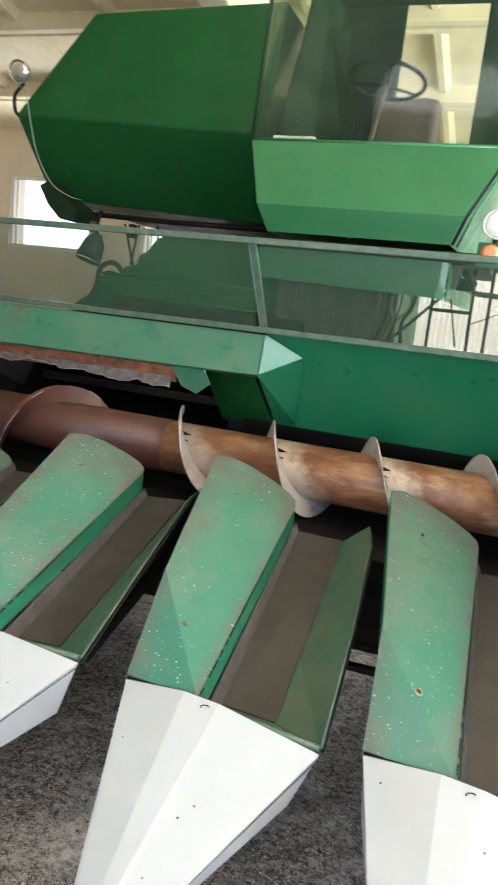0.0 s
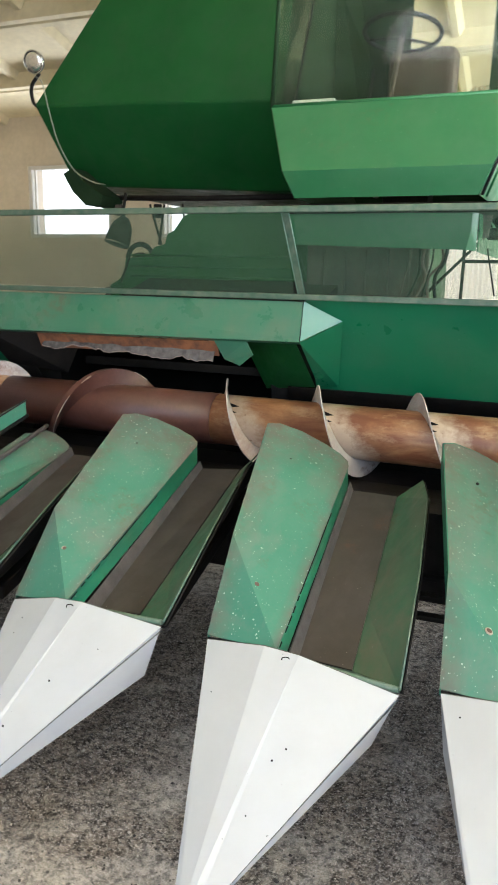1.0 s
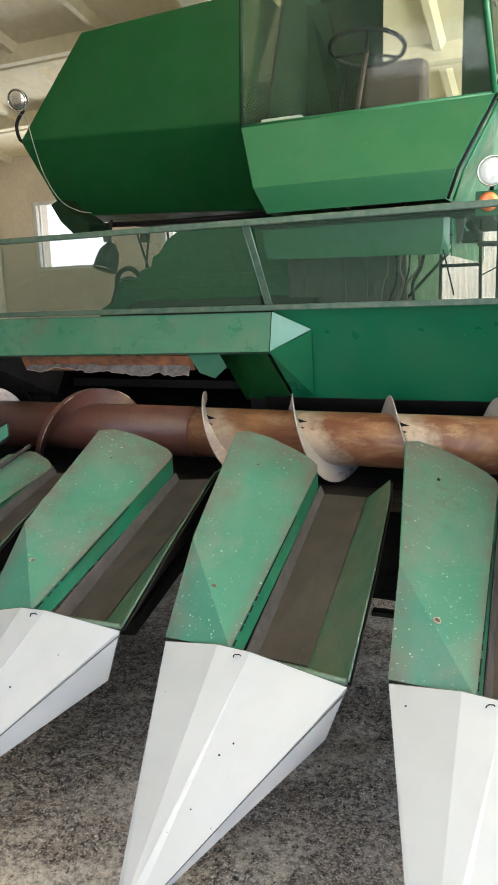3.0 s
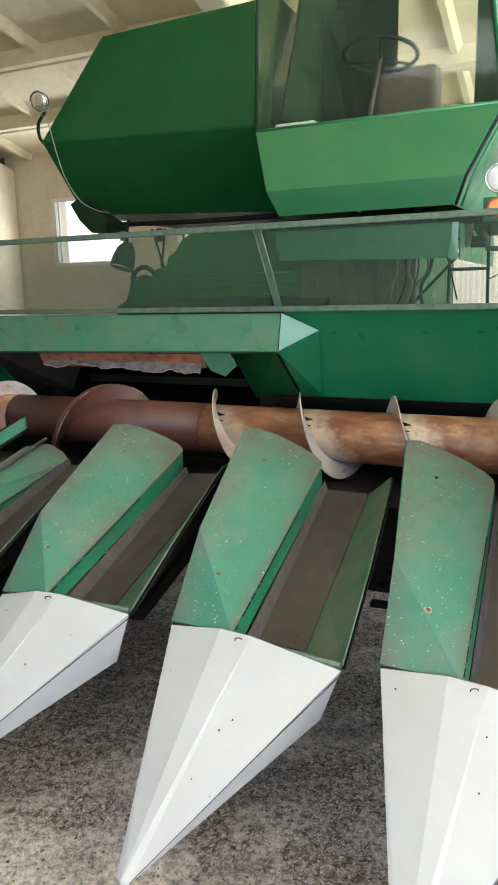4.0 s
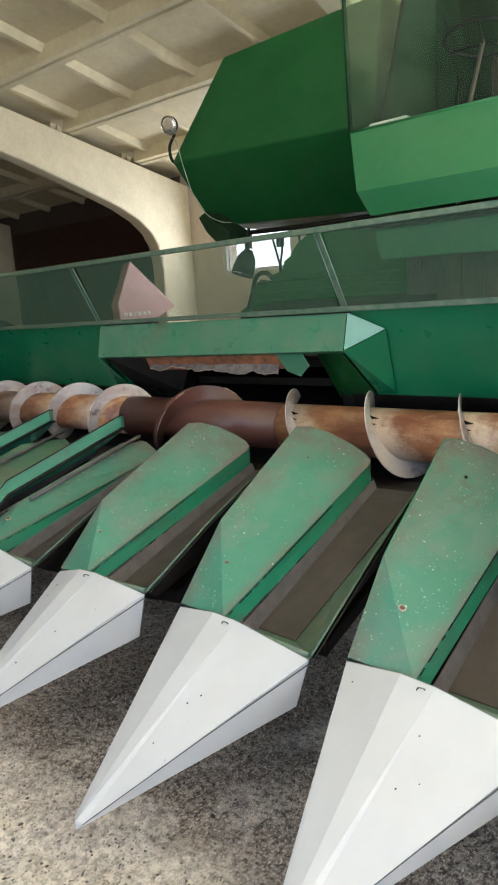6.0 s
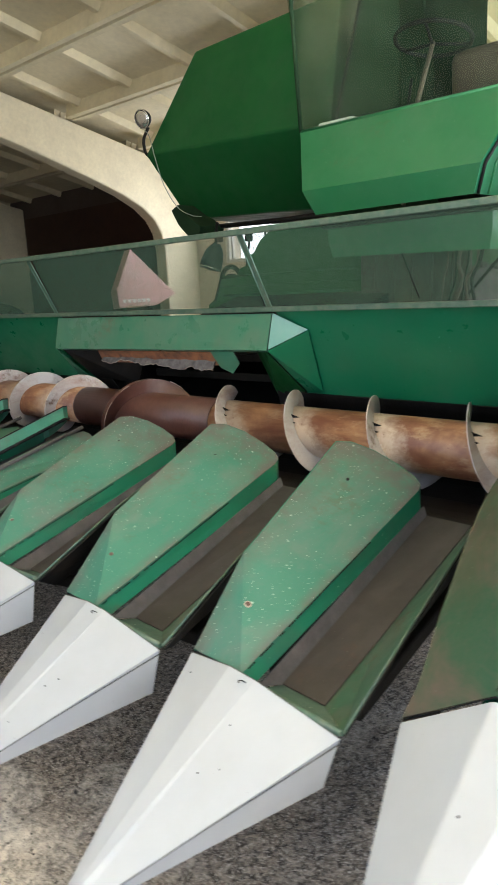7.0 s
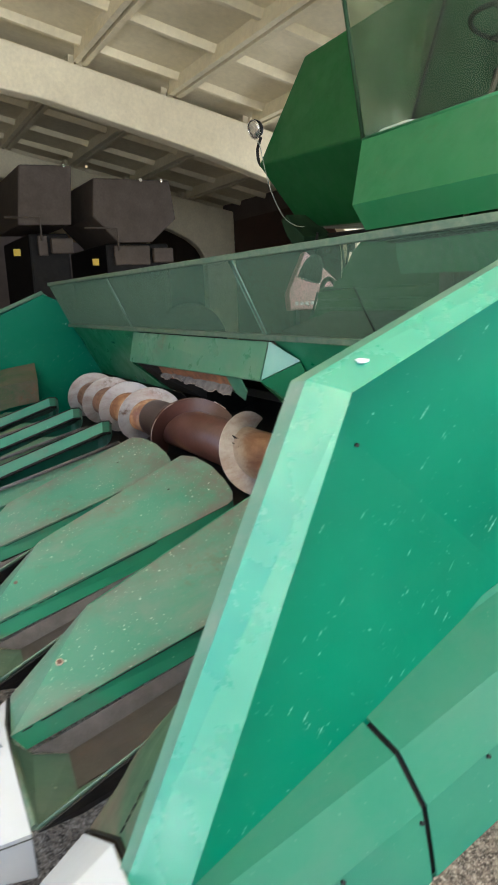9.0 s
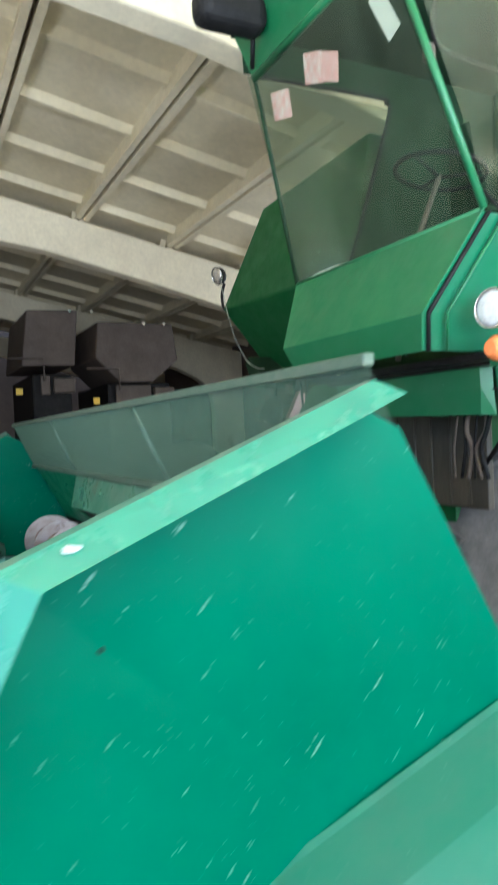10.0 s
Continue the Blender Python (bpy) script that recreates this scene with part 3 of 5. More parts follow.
def row_divider(x0, mirror=False, narrow=False, yaw=0.0, lift=0.0, tilt=0.0):
    """One divider: sloped hood, gathering pan beside it, white snout in front; each sits a little askew."""
    s = -1.0 if mirror else 1.0

    def p(x, y, z):
        return (x0 + s * x + yaw * (2.35 - y), y, z + lift + tilt * (x - 0.1))

    rl = -0.1 if narrow else -0.245

    def plane(x, y):
        low = 0.085 * min(max((y - 1.76) / 0.3, 0), 1) if narrow else 0.0
        return 0.195 - 0.536 * x + 0.244 * y - low

    # hood: two facets in front, one long sloping top, round rear end, skirts
    jl, mid, sh = (-0.105, 1.762, 0.538), (0.125, 1.724, 0.548), (-0.13 if not narrow else -0.09, 2.03, plane(-0.13 if not narrow else -0.09, 2.03))
    rear = [(rl, 2.72), (rl + 0.04, 2.775), (rl * 0.5, 2.815), (-0.02, 2.832), (0.05, 2.83), (0.085, 2.812), (0.095, 2.78)]
    top = [jl, mid] + [(x, y, plane(x, y)) for x, y in reversed(rear)] + [sh]
    verts = [p(*v) for v in top]
    n = len(top)
    faces = [(0, 1, n - 1), tuple(range(1, n))]
    hood = sheet(verts, faces, 0.005, 0.0)
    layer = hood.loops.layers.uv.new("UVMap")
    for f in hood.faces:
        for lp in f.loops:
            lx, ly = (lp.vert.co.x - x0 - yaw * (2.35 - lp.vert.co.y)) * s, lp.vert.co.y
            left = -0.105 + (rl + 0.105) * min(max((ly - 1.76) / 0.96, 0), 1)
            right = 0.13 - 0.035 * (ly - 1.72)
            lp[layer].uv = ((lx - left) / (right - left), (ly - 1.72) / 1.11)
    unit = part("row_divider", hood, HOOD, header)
    rr = top[2]
    right = sheet([p(*mid), p(rr[0], rr[1], rr[2]), p(rr[0] + 0.004, rr[1], rr[2] - 0.085), p(0.135, 1.76, 0.5)], [(0, 1, 2, 3)], 0.004)
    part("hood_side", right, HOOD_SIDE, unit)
    left_top = [jl, sh, top[n - 2], top[n - 3], top[n - 4], top[n - 5], top[n - 6], top[n - 7], rr]
    drop = [0.07] + [0.075] * 7 + [0.07] if mirror else [0.02, 0.1, 0.1, 0.1, 0.1, 0.1, 0.1, 0.1, 0.085]
    lv = [p(*v) for v in left_top] + [p(v[0], v[1], v[2] - d) for v, d in zip(left_top, drop)]
    q = len(left_top)
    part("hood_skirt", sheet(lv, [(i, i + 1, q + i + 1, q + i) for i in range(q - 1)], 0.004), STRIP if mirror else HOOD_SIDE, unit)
    if mirror:
        # dark lower edge, worn top edge and the linkage rod beside the hood
        low_line = [(v[0] - 0.004, v[1], v[2] - d) for v, d in zip(left_top[:4], drop)]
        part("lower_edge", tube([p(*v) for v in low_line], 0.009, 6), BLACK, unit)
        part("top_edge", tube([p(v[0] - 0.002, v[1], v[2] + 0.001) for v in left_top[:5]], 0.003, 6), DARK, unit)
        part("linkage_rod", tube([p(rl - 0.05, 2.05, plane(rl, 2.05) - 0.15), p(rl - 0.06, 2.8, plane(rl, 2.8) - 0.15)], 0.011, 8), LEDGE, unit)
    # row of narrow slots along the fold
    for k in range(6):
        slot = bmesh.new()
        s0 = 0.03 + 0.045 * k + 0.008 * math.sin(k * 2.3 + x0)
        s1 = s0 + 0.028 + 0.008 * math.sin(k * 1.7 + x0 * 3) if k < 5 else 0.66 + 0.06 * math.sin(x0 * 5)
        e0, e1 = (Vector(mid).lerp(Vector(rr), w) + Vector((0.001, 0, -0.004)) for w in (s0, s1))
        add = [slot.verts.new(p(*(e + Vector(d)))) for e in (e0, e1) for d in ((-0.002, 0, 0.0015), (0.003, 0, 0.0005), (0.003, 0, -0.001), (-0.002, 0, -0.0005))]
        for f in ((0, 1, 2, 3), (7, 6, 5, 4), (0, 4, 5, 1), (1, 5, 6, 2), (2, 6, 7, 3), (3, 7, 4, 0)):
            slot.faces.new([add[i] for i in f])
        part("slot", slot, BLACK, unit)
    # ledge, pan and outer wall of the gathering trough
    lf, lr_, pf, pr = (0.137, 1.775, 0.492), (0.101, 2.80, 0.755), (0.152, 1.87, 0.458), (0.116, 2.80, 0.715)
    part("ledge", sheet([p(*lf), p(*lr_), p(*pr), p(*pf)], [(0, 1, 2, 3)], 0.004), LEDGE, unit)
    qf, qr = (0.322, 1.85, 0.462), (0.3, 2.80, 0.71)
    part("gathering_pan", sheet([p(*pf), p(*pr), p(*qr), p(*qf)], [(0, 1, 2, 3)], 0.005), PAN, unit)
    jr, gm, gr, gb = (0.475, 1.718, 0.513), (0.47, 2.1, 0.68), (0.447, 2.5, 0.812), (0.40, 2.78, 0.8)
    tops = [jr, gm, gr, gb]
    feet = [tuple(qf[k] + (qr[k] - qf[k]) * w for k in range(3)) for w in (0.0, 0.275, 0.69, 1.0)]
    strip = [(i, i + 1, i + 5, i + 4) for i in range(3)]
    part("trough_wall", sheet([p(*v) for v in tops + feet], strip, 0.004), MUDDY, unit)
    # dark sheet below the lip, standing in for the shadow under it
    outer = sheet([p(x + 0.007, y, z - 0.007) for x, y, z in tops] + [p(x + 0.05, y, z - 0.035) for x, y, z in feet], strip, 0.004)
    part("trough_shade_sheet", outer, DARK, unit)
    lip = tube([p(jr[0], jr[1], jr[2] + 0.002), p(*gm), p(*gr)], 0.004, 6)
    part("trough_lip", lip, RAIL, unit)
    front = sheet([p(mid[0] + 0.012, mid[1] - 0.002, mid[2] - 0.01), p(0.14, 1.775, 0.482), p(*pf), p(*qf), p(jr[0], jr[1], jr[2] - 0.003)], [(0, 1, 2, 3, 4)], 0.004)
    part("front_plate", front, FRONT, unit)
    # rollers and frame under the slot
    for sy in (2.42, 2.54, 2.66):
        slat = box((0.40, -0.02, 0.0), (0.57, 0.02, 0.02), 0.004)
        for v in slat.verts:
            v.co = Vector(p(v.co.x, sy + v.co.y, v.co.z + 0.36 + 0.2 * (sy - 2.3)))
        part("stalk_slat", slat, DARK, unit)
    beam = box((-0.02, 2.0, 0.3), (0.34, 2.95, 0.36), 0.01)
    for v in beam.verts:
        v.co = Vector(p(v.co.x, v.co.y, v.co.z + 0.26 * (v.co.y - 1.86)))
    part("row_frame", beam, DARK, unit)
    for bx, by, r in ((0.0, 1.9, 0.008), (-0.1, 2.59, 0.006)):
        c = Vector(p(bx, by, plane(bx, by)))
        # flat plug in front, small hole behind
        nrm = Vector((s * 0.536, -0.244, 1)).normalized()
        part("bolt", tube([c - nrm * 0.004, c + nrm * 0.005], r, 12), TUBE_BROWN if r > 0.0062 else DARK, unit)
        if r > 0.0062:
            part("bolt_ring", tube([c + nrm * 0.002 + q for q in circle(nrm, 0.0095, 16)], 0.0028, 6, cap=False), CHIPPED, unit)
    # white snout
    a, m1, m2, b = (-0.1, 1.748, 0.532), (0.09, 1.716, 0.566), (0.195, 1.709, 0.562), (0.475, 1.704, 0.506)
    lo_a, lo_b = (-0.08, 1.745, 0.36), (0.41, 1.715, 0.33)
    t1, t2, t3, t4 = (0.09, 1.1, 0.222), (0.108, 1.088, 0.224), (0.128, 1.1, 0.22), (0.11, 1.086, 0.2)
    vs = [a, m1, m2, b, lo_a, lo_b, t1, t2, t3, t4]
    fs = [(0, 1, 7, 6), (1, 2, 7), (2, 3, 8, 7), (3, 5, 9, 8), (8, 9, 7), (0, 6, 9, 4), (6, 7, 9), (4, 9, 5)]
    sn = mesh_of([p(*v) for v in vs], fs)
    snout = part("snout", sn, WHITE, unit, "white painted sheet-metal snout")
    back = sheet([p(*v) for v in (a, m1, m2, b, lo_b, lo_a)], [(0, 1, 2, 3, 4, 5)], 0.004)
    part("snout_back", back, SEAM, snout)
    seam = bmesh.new()
    tube([p(0.474, 1.706, 0.492), p(0.3, 1.404, 0.358), p(0.124, 1.1, 0.215)], 0.002, 6, seam)
    part("seam", seam, SEAM, snout)
    chips = random.Random(int(abs(x0) * 100) + 3)
    for tri in ((m2, b, t3), (m2, b, t3), (m2, b, t3), (a, m1, t1), (a, m1, t1)):
        u, w = chips.uniform(0.1, 0.7), chips.uniform(0.05, 0.9)
        q0, q1, q2 = (Vector(v) for v in tri)
        spot = q0 + (q1 - q0) * u * w + (q2 - q0) * (1 - w) * 0.8
        up = (q1 - q0).cross(q2 - q0).normalized()
        up = up if up.z > 0 else -up
        part("chip", tube([p(*(spot - up * 0.002)), p(*(spot + up * 0.0012))], chips.uniform(0.0018, 0.0036), 7), DARK, snout)
    # black bar for the open joint and the shadow beneath the hood's edge
    part("joint_gap", tube([p(-0.1, 1.757, 0.531), p(0.02, 1.737, 0.545), p(0.118, 1.721, 0.551)], 0.0045, 6), BLACK, unit)
    lip_line = [p(mid[0] + 0.02, mid[1] - 0.004, mid[2] - 0.004), p(jr[0] - 0.004, jr[1] - 0.004, jr[2] + 0.003)]
    part("front_lip", tube(lip_line, 0.009, 8), RAIL, unit)
    pin = tube(curve_points([p(0.15, 1.69, 0.545), p(0.155, 1.685, 0.56), p(0.17, 1.69, 0.56), p(0.17, 1.7, 0.545)], 4), 0.0016, 6)
    part("pin", pin, DARK, snout)
    return unit


RIGHT_UNITS, LEFT_UNITS = (0.0, -0.7, -1.4), (-2.43, -3.13, -3.83)
for x, yaw, lift, tilt in zip(RIGHT_UNITS, (0.0, 0.035, 0.02), (0.0, 0.012, 0.022), (0.0, 0.02, 0.12)):
    row_divider(x, yaw=yaw, lift=lift, tilt=tilt)
row_divider(-2.1, narrow=True, lift=0.01, tilt=0.05)
for x, yaw in zip(LEFT_UNITS, (0.015, -0.01, 0.02)):
    row_divider(x, mirror=True, yaw=yaw)


def end_divider(x0, s):
    """The outermost divider: half a hood against the end panel, hoods outside it."""

    def p(x, y, z):
        return (x0 + s * x, y, z)

    # x counted from the end panel, inwards is negative
    el = curve_points([(-0.227, 1.815, 0.555), (-0.212, 1.88, 0.64), (-0.218, 1.98, 0.745), (-0.262, 2.3, 0.94), (-0.285, 2.55, 1.02), (-0.29, 2.82, 1.05)], 4)
    er = curve_points([(0.003, 1.822, 0.698), (0.046, 1.882, 0.838), (0.028, 1.965, 0.93), (-0.083, 2.24, 1.05), (-0.083, 2.55, 1.14), (-0.083, 2.85, 1.18)], 4)
    q = len(el)
    strip = [(i, i + 1, q + i + 1, q + i) for i in range(q - 1)]
    inner = sheet([p(*v) for v in el + er], strip, 0.005)
    for f in inner.faces:
        f.smooth = True
    for e in inner.edges:
        e.smooth = len(e.link_faces) == 2 and e.calc_face_angle() < 0.6
    unit = part("end_divider", inner, END_HOOD, header)
    part("hood_skirt", sheet([p(*v) for v in el] + [p(v[0] + 0.02, v[1], v[2] - 0.2) for v in el], strip, 0.004), END_HOOD, unit)
    part("hood_side", sheet([p(*er[0]), p(*er[2]), p(*er[4]), p(0.075, 1.87, 0.8), p(0.078, 1.822, 0.69)], [(0, 1, 2, 3, 4)], 0.004), END_HOOD, unit)
    for a in (0.05, 0.22, 0.4, 0.58, 0.76):
        e0, e1 = (er[0].lerp(er[4], w) + Vector((-0.003, -0.002, 0.002)) for w in (a, a + 0.12))
        part("slot", tube([p(*e0), p(*e1)], 0.0014, 6), BLACK, unit)
    part("joint_gap", tube([p(el[0].x, 1.81, 0.55), p(0.003, 1.816, 0.697), p(0.08, 1.814, 0.69)], 0.002, 6), BLACK, unit)
    # hoods outside the panel, in two lengths with an open joint
    line = [(1.79, 0.562), (2.398, 0.75), (2.411, 0.756), (3.45, 1.114)]
    prof = [(-0.066, 0.012), (-0.056, 0.0), (0.082, -0.055), (0.155, -0.15), (0.173, -0.245), (0.183, -0.31), (0.17, -0.318)]
    n = len(prof)
    for (ya, za), (yb, zb) in ((line[0], line[1]), (line[2], line[3])):
        vs = [p(dx, y + 0.2 * (dx + 0.056), z + dz) for y, z in ((ya, za), (yb, zb)) for dx, dz in prof]
        part("outer_hood", sheet(vs, [(i, i + 1, n + i + 1, n + i) for i in range(n - 1)], 0.004), DUSTY, unit)
    backing = [p(dx - 0.012, y + 0.2 * (dx + 0.056), 0.753 + 0.33 * (y - 2.405) + dz - 0.012) for y in (2.36, 2.45) for dx, dz in prof[1:6]]
    part("joint_backing", sheet(backing, [(i, i + 1, i + 6, i + 5) for i in range(4)], 0.003), BLACK, unit)
    for y, z, dx in ((2.42, 0.59, 0.172), (2.22, 0.535, 0.165), (2.62, 0.67, 0.165)):
        c = Vector(p(dx + 0.002, y, z))
        part("bolt_hole", tube([c, c + Vector((s * 0.006, 0, 0.003))], 0.005, 8), BLACK, unit)
    # snout
    a, m1, b, c = (-0.228, 1.802, 0.55), (0.003, 1.808, 0.694), (0.15, 1.796, 0.698), (0.25, 1.82, 0.58)
    lo_a, lo_c, t1, t2 = (-0.2, 1.79, 0.36), (0.23, 1.8, 0.36), (0.0, 1.09, 0.22), (0.02, 1.085, 0.19)
    sn = mesh_of([p(*v) for v in (a, m1, b, c, lo_a, lo_c, t1, t2)], [(0, 1, 6), (1, 2, 6), (2, 3, 6), (3, 5, 7, 6), (0, 6, 7, 4), (4, 7, 5), (0, 4, 5, 3, 2, 1)])
    bmesh.ops.bevel(sn, geom=sn.edges[:], offset=0.004, segments=1, profile=0.5, affect="EDGES")
    snout = part("snout", sn, WHITE, unit, "white painted sheet-metal snout")
    for w, v in ((0.3, 0.25), (0.55, 0.6), (0.75, 0.4), (0.2, 0.7)):
        m, e, t = Vector(m1), Vector(b), Vector(t1)
        spot, up = m.lerp(e, v).lerp(t, w), (e - m).cross(t - m).normalized()
        up = up if up.z > 0 else -up
        part("chip", tube([p(*(spot - up * 0.002)), p(*(spot + up * 0.0012))], 0.003, 7), DARK, snout)
    # end panel with its folded flange
    prof = [(1.86, 0.51), (2.3, 1.5), (2.99, 1.79), (3.117, 1.731), (3.49, 1.057), (3.4, 0.55)]
    pan = sheet([p(0.06 if k == 0 else -0.078, y, z) for k, (y, z) in enumerate(prof)], [(0, 1, 5), (1, 2, 3, 4, 5)], 0.006)
    panel = part("end_panel", pan, PANEL, header, "bright green end panel with scuffs")
    # the fold leans outwards towards its foot
    lip = [p(0.046, 1.768, 0.58), p(0.082, 1.742, 0.59), p(0.1, 1.757, 0.595)]
    face = [lip[2], p(0.16, 1.852, 0.59), p(-0.066, 1.9, 0.58)]
    for (ya, za), (yb, zb), (dy, dz), (ry, rz) in zip([(2.254, 1.533), (2.99, 1.826)], [(2.33, 1.512), (3.02, 1.798)], [(0.022, -0.02), (0.012, -0.028)], [(-0.007, 0.008), (-0.004, 0.009)]):
        ridge = p(0.003, ya + 0.3 * (yb - ya) + 0.8 * ry, za + 0.3 * (zb - za) + 0.8 * rz)
        lip += [p(-0.06, ya + dy, za + dz), p(-0.025, ya, za), ridge]
        face += [ridge, p(0.062, yb, zb), p(-0.066, yb + dy * 0.8, zb + dz * 0.8)]
    fs = [(3 * i + k, 3 * i + k + 1, 3 * i + k + 4, 3 * i + k + 3) for i in range(2) for k in range(2)]
    fl = part("flange", sheet(face, fs, 0.004), FLANGE, panel, "bright folded edge, the light it catches put into its paint")
    part("flange_lip", sheet(lip, fs, 0.004), FLANGE_TOP, panel, "dusty inner fold")
    # pale tube laid on the ridge as its drawn highlight
    part("ridge_highlight", tube([face[0], face[3], face[6]], 0.0012, 6), RAIL_EDGE, panel, "pale highlight drawn along the fold")
    if s > 0:
        blob = bmesh.new()
        bmesh.ops.create_icosphere(blob, subdivisions=2, radius=0.0085)
        for v in blob.verts:
            v.co = Vector((v.co.x, v.co.y * 1.5, v.co.z * 0.6)) * (1 + 0.8 * noise.noise(v.co * 160)) + Vector((0.85, 2.385, 1.566))
        part("white_splash", blob, LENS_WHITE, panel, "splash of white paint")
        for y, z in ((2.45, 1.367), (2.504, 1.178), (2.556, 0.997), (2.572, 0.905)):
            part("dent", tube([(0.74, y, z), (0.7445, y, z)], 0.005, 8), DARK, panel)
    return unit


end_divider(0.815, 1)
end_divider(-4.74, -1)

# back sheet, bottom trough, dark beam
OPEN0, OPEN1 = -2.7, -1.12
XL, XR, XS = -4.655, 0.735, 0.73
for a, b in ((XL, -2.9), (-0.97, XS)):
    part("back_sheet", sheet([(a, 3.24, 1.49), (b, 3.24, 1.49), (b, 3.486, 1.03), (a, 3.486, 1.03)], [(0, 1, 2, 3)], 0.006), HEADER, header)
trough = []
steps = [(3.47, 1.04), (3.54, 0.95), (3.55, 0.84), (3.5, 0.74), (3.4, 0.67), (3.25, 0.64), (3.05, 0.66), (2.92, 0.68), (2.79, 0.675)]
for x in (XL, OPEN0, OPEN1, XR):
    trough += [(x, y, z) for y, z in steps]
n = len(steps)
fs = [(c * n + i, c * n + i + 1, (c + 1) * n + i + 1, (c + 1) * n + i) for c in range(3) for i in range(n - 1) if not (c == 1 and i < 4)]
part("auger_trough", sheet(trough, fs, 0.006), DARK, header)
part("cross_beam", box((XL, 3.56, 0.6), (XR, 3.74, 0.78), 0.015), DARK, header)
# front beam carried down low to stand in for the shade under the header
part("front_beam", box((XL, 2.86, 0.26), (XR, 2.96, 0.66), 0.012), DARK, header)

# feeder hood: protruding box with cut corners
bx0, bx1 = -2.9, -0.975
fb = sheet([(bx0, 3.215, 1.48), (bx1, 3.215, 1.48), (bx1 + 0.005, 3.16, 1.303), (bx0, 3.17, 1.28), (bx0, 3.21, 1.268), (bx1 + 0.005, 3.2, 1.29)], [(0, 1, 2, 3), (3, 2, 5, 4)], 0.005)
fbox = part("feeder_hood", fb, BOX, header)
part("corner_plate", sheet([(bx1 + 0.004, 3.215, 1.483), (-0.8, 3.28, 1.395), (bx1 + 0.009, 3.16, 1.303)], [(0, 1, 2)], 0.004), CORNER, fbox, "corner plate with the glare of the opening in its paint")
part("lower_corner_plate", sheet([(bx1 + 0.006, 3.161, 1.299), (-0.8, 3.282, 1.391), (-0.85, 3.46, 1.06), (-0.95, 3.45, 1.06)], [(0, 1, 2), (0, 2, 3)], 0.004), HEADER, fbox)
part("left_corner_plate", sheet([(bx0, 3.215, 1.48), (bx0, 3.17, 1.28), (-3.06, 3.32, 1.39), (-2.95, 3.45, 1.06), (-3.08, 3.46, 1.06)], [(0, 1, 2), (1, 3, 4, 2)], 0.004), HEADER, fbox)
for s in (1, -1):
    c = -1.925
    # left side near black: the shade on it is put into the colour
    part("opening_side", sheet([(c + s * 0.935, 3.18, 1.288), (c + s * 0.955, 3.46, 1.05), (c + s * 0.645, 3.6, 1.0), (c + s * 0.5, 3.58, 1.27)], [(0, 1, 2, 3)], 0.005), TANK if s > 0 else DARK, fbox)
# dark plates added beside the opening to fill in its shade
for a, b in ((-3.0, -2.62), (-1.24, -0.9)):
    part("opening_shade_plate", sheet([(a, 3.6, 0.8), (b, 3.6, 0.8), (b, 3.6, 1.27), (a, 3.5, 1.27)], [(0, 1, 2, 3)], 0.005), DARK, fbox)
part("rusty_lip", sheet([(-2.5, 3.23, 1.27), (-1.42, 3.23, 1.275), (-1.42, 3.27, 1.2), (-2.5, 3.27, 1.19)], [(0, 1, 2, 3)], 0.006), RUSTY, fbox, "rusty orange steel lip")
rag_v, rag_f = [], []
for i in range(61):
    x = -2.47 + i * 1.03 / 60
    z = 1.194 - 0.022 * (i / 60) ** 2 + 0.03 * noise.noise((x * 4.3, 3, 0)) + 0.02 * noise.noise((x * 12, 1, 0)) + 0.009 * noise.noise((x * 35, 1, 0))
    rag_v += [(x, 3.255 + 0.01 * noise.noise((x * 9, 7, 0)), 1.222 + 0.012 * noise.noise((x * 14, 5, 0))), (x, 3.23 + 0.02 * noise.noise((x * 8, 9, 2)), z)]
    if i:
        rag_f.append((2 * i - 2, 2 * i, 2 * i + 1, 2 * i - 1))
part("torn_rubber_strip", sheet(rag_v, rag_f, 0.006), GREY_RAG, fbox, "torn grey rubber strip")
part("pale_edge", tube(rag_v[1::2], 0.0028, 6), CHIPPED, fbox, "frayed pale edge")
part("tab", sheet([(-1.42, 3.2, 1.285), (-1.25, 3.2, 1.287), (-1.22, 3.22, 1.22), (-1.3, 3.25, 1.16), (-1.38, 3.24, 1.19)], [(0, 1, 2, 3, 4)], 0.005), BOX, fbox)

# guard screen above: rails, posts, wire mesh
TOPR, LOWR = (3.05, 1.88), (3.21, 1.505)
part("top_rail", box((XL, TOPR[0] - 0.014, TOPR[1] - 0.016), (XS, TOPR[0] + 0.014, TOPR[1] + 0.012), 0.004), RAIL, header, "worn pale-edged green rail")
part("lower_rail", box((XL, LOWR[0] - 0.02, LOWR[1] - 0.016), (XS, LOWR[0] + 0.02, LOWR[1] + 0.012), 0.004), RAIL, header)
for x in (-2.9, -0.98):
    post = part("screen_post", box((-0.017, -0.002, 0.0), (0.017, 0.002, 1.0), 0, m=Matrix(((1, 0, -0.045, x), (0, 1, TOPR[0] - LOWR[0], LOWR[0]), (0, 0, TOPR[1] - LOWR[1], LOWR[1]), (0, 0, 0, 1)))), RAIL, header)
    for e in (-0.017, 0.017):
        part("worn_edge", tube([(x + e, LOWR[0] - 0.003, LOWR[1]), (x + e - 0.045, TOPR[0] - 0.003, TOPR[1])], 0.003, 6), RAIL_EDGE, post)
part("screen_seam", tube([(-0.136, 3.2, 1.533), (-0.175, 3.125, 1.72)], 0.0035, 6), BLACK, header)
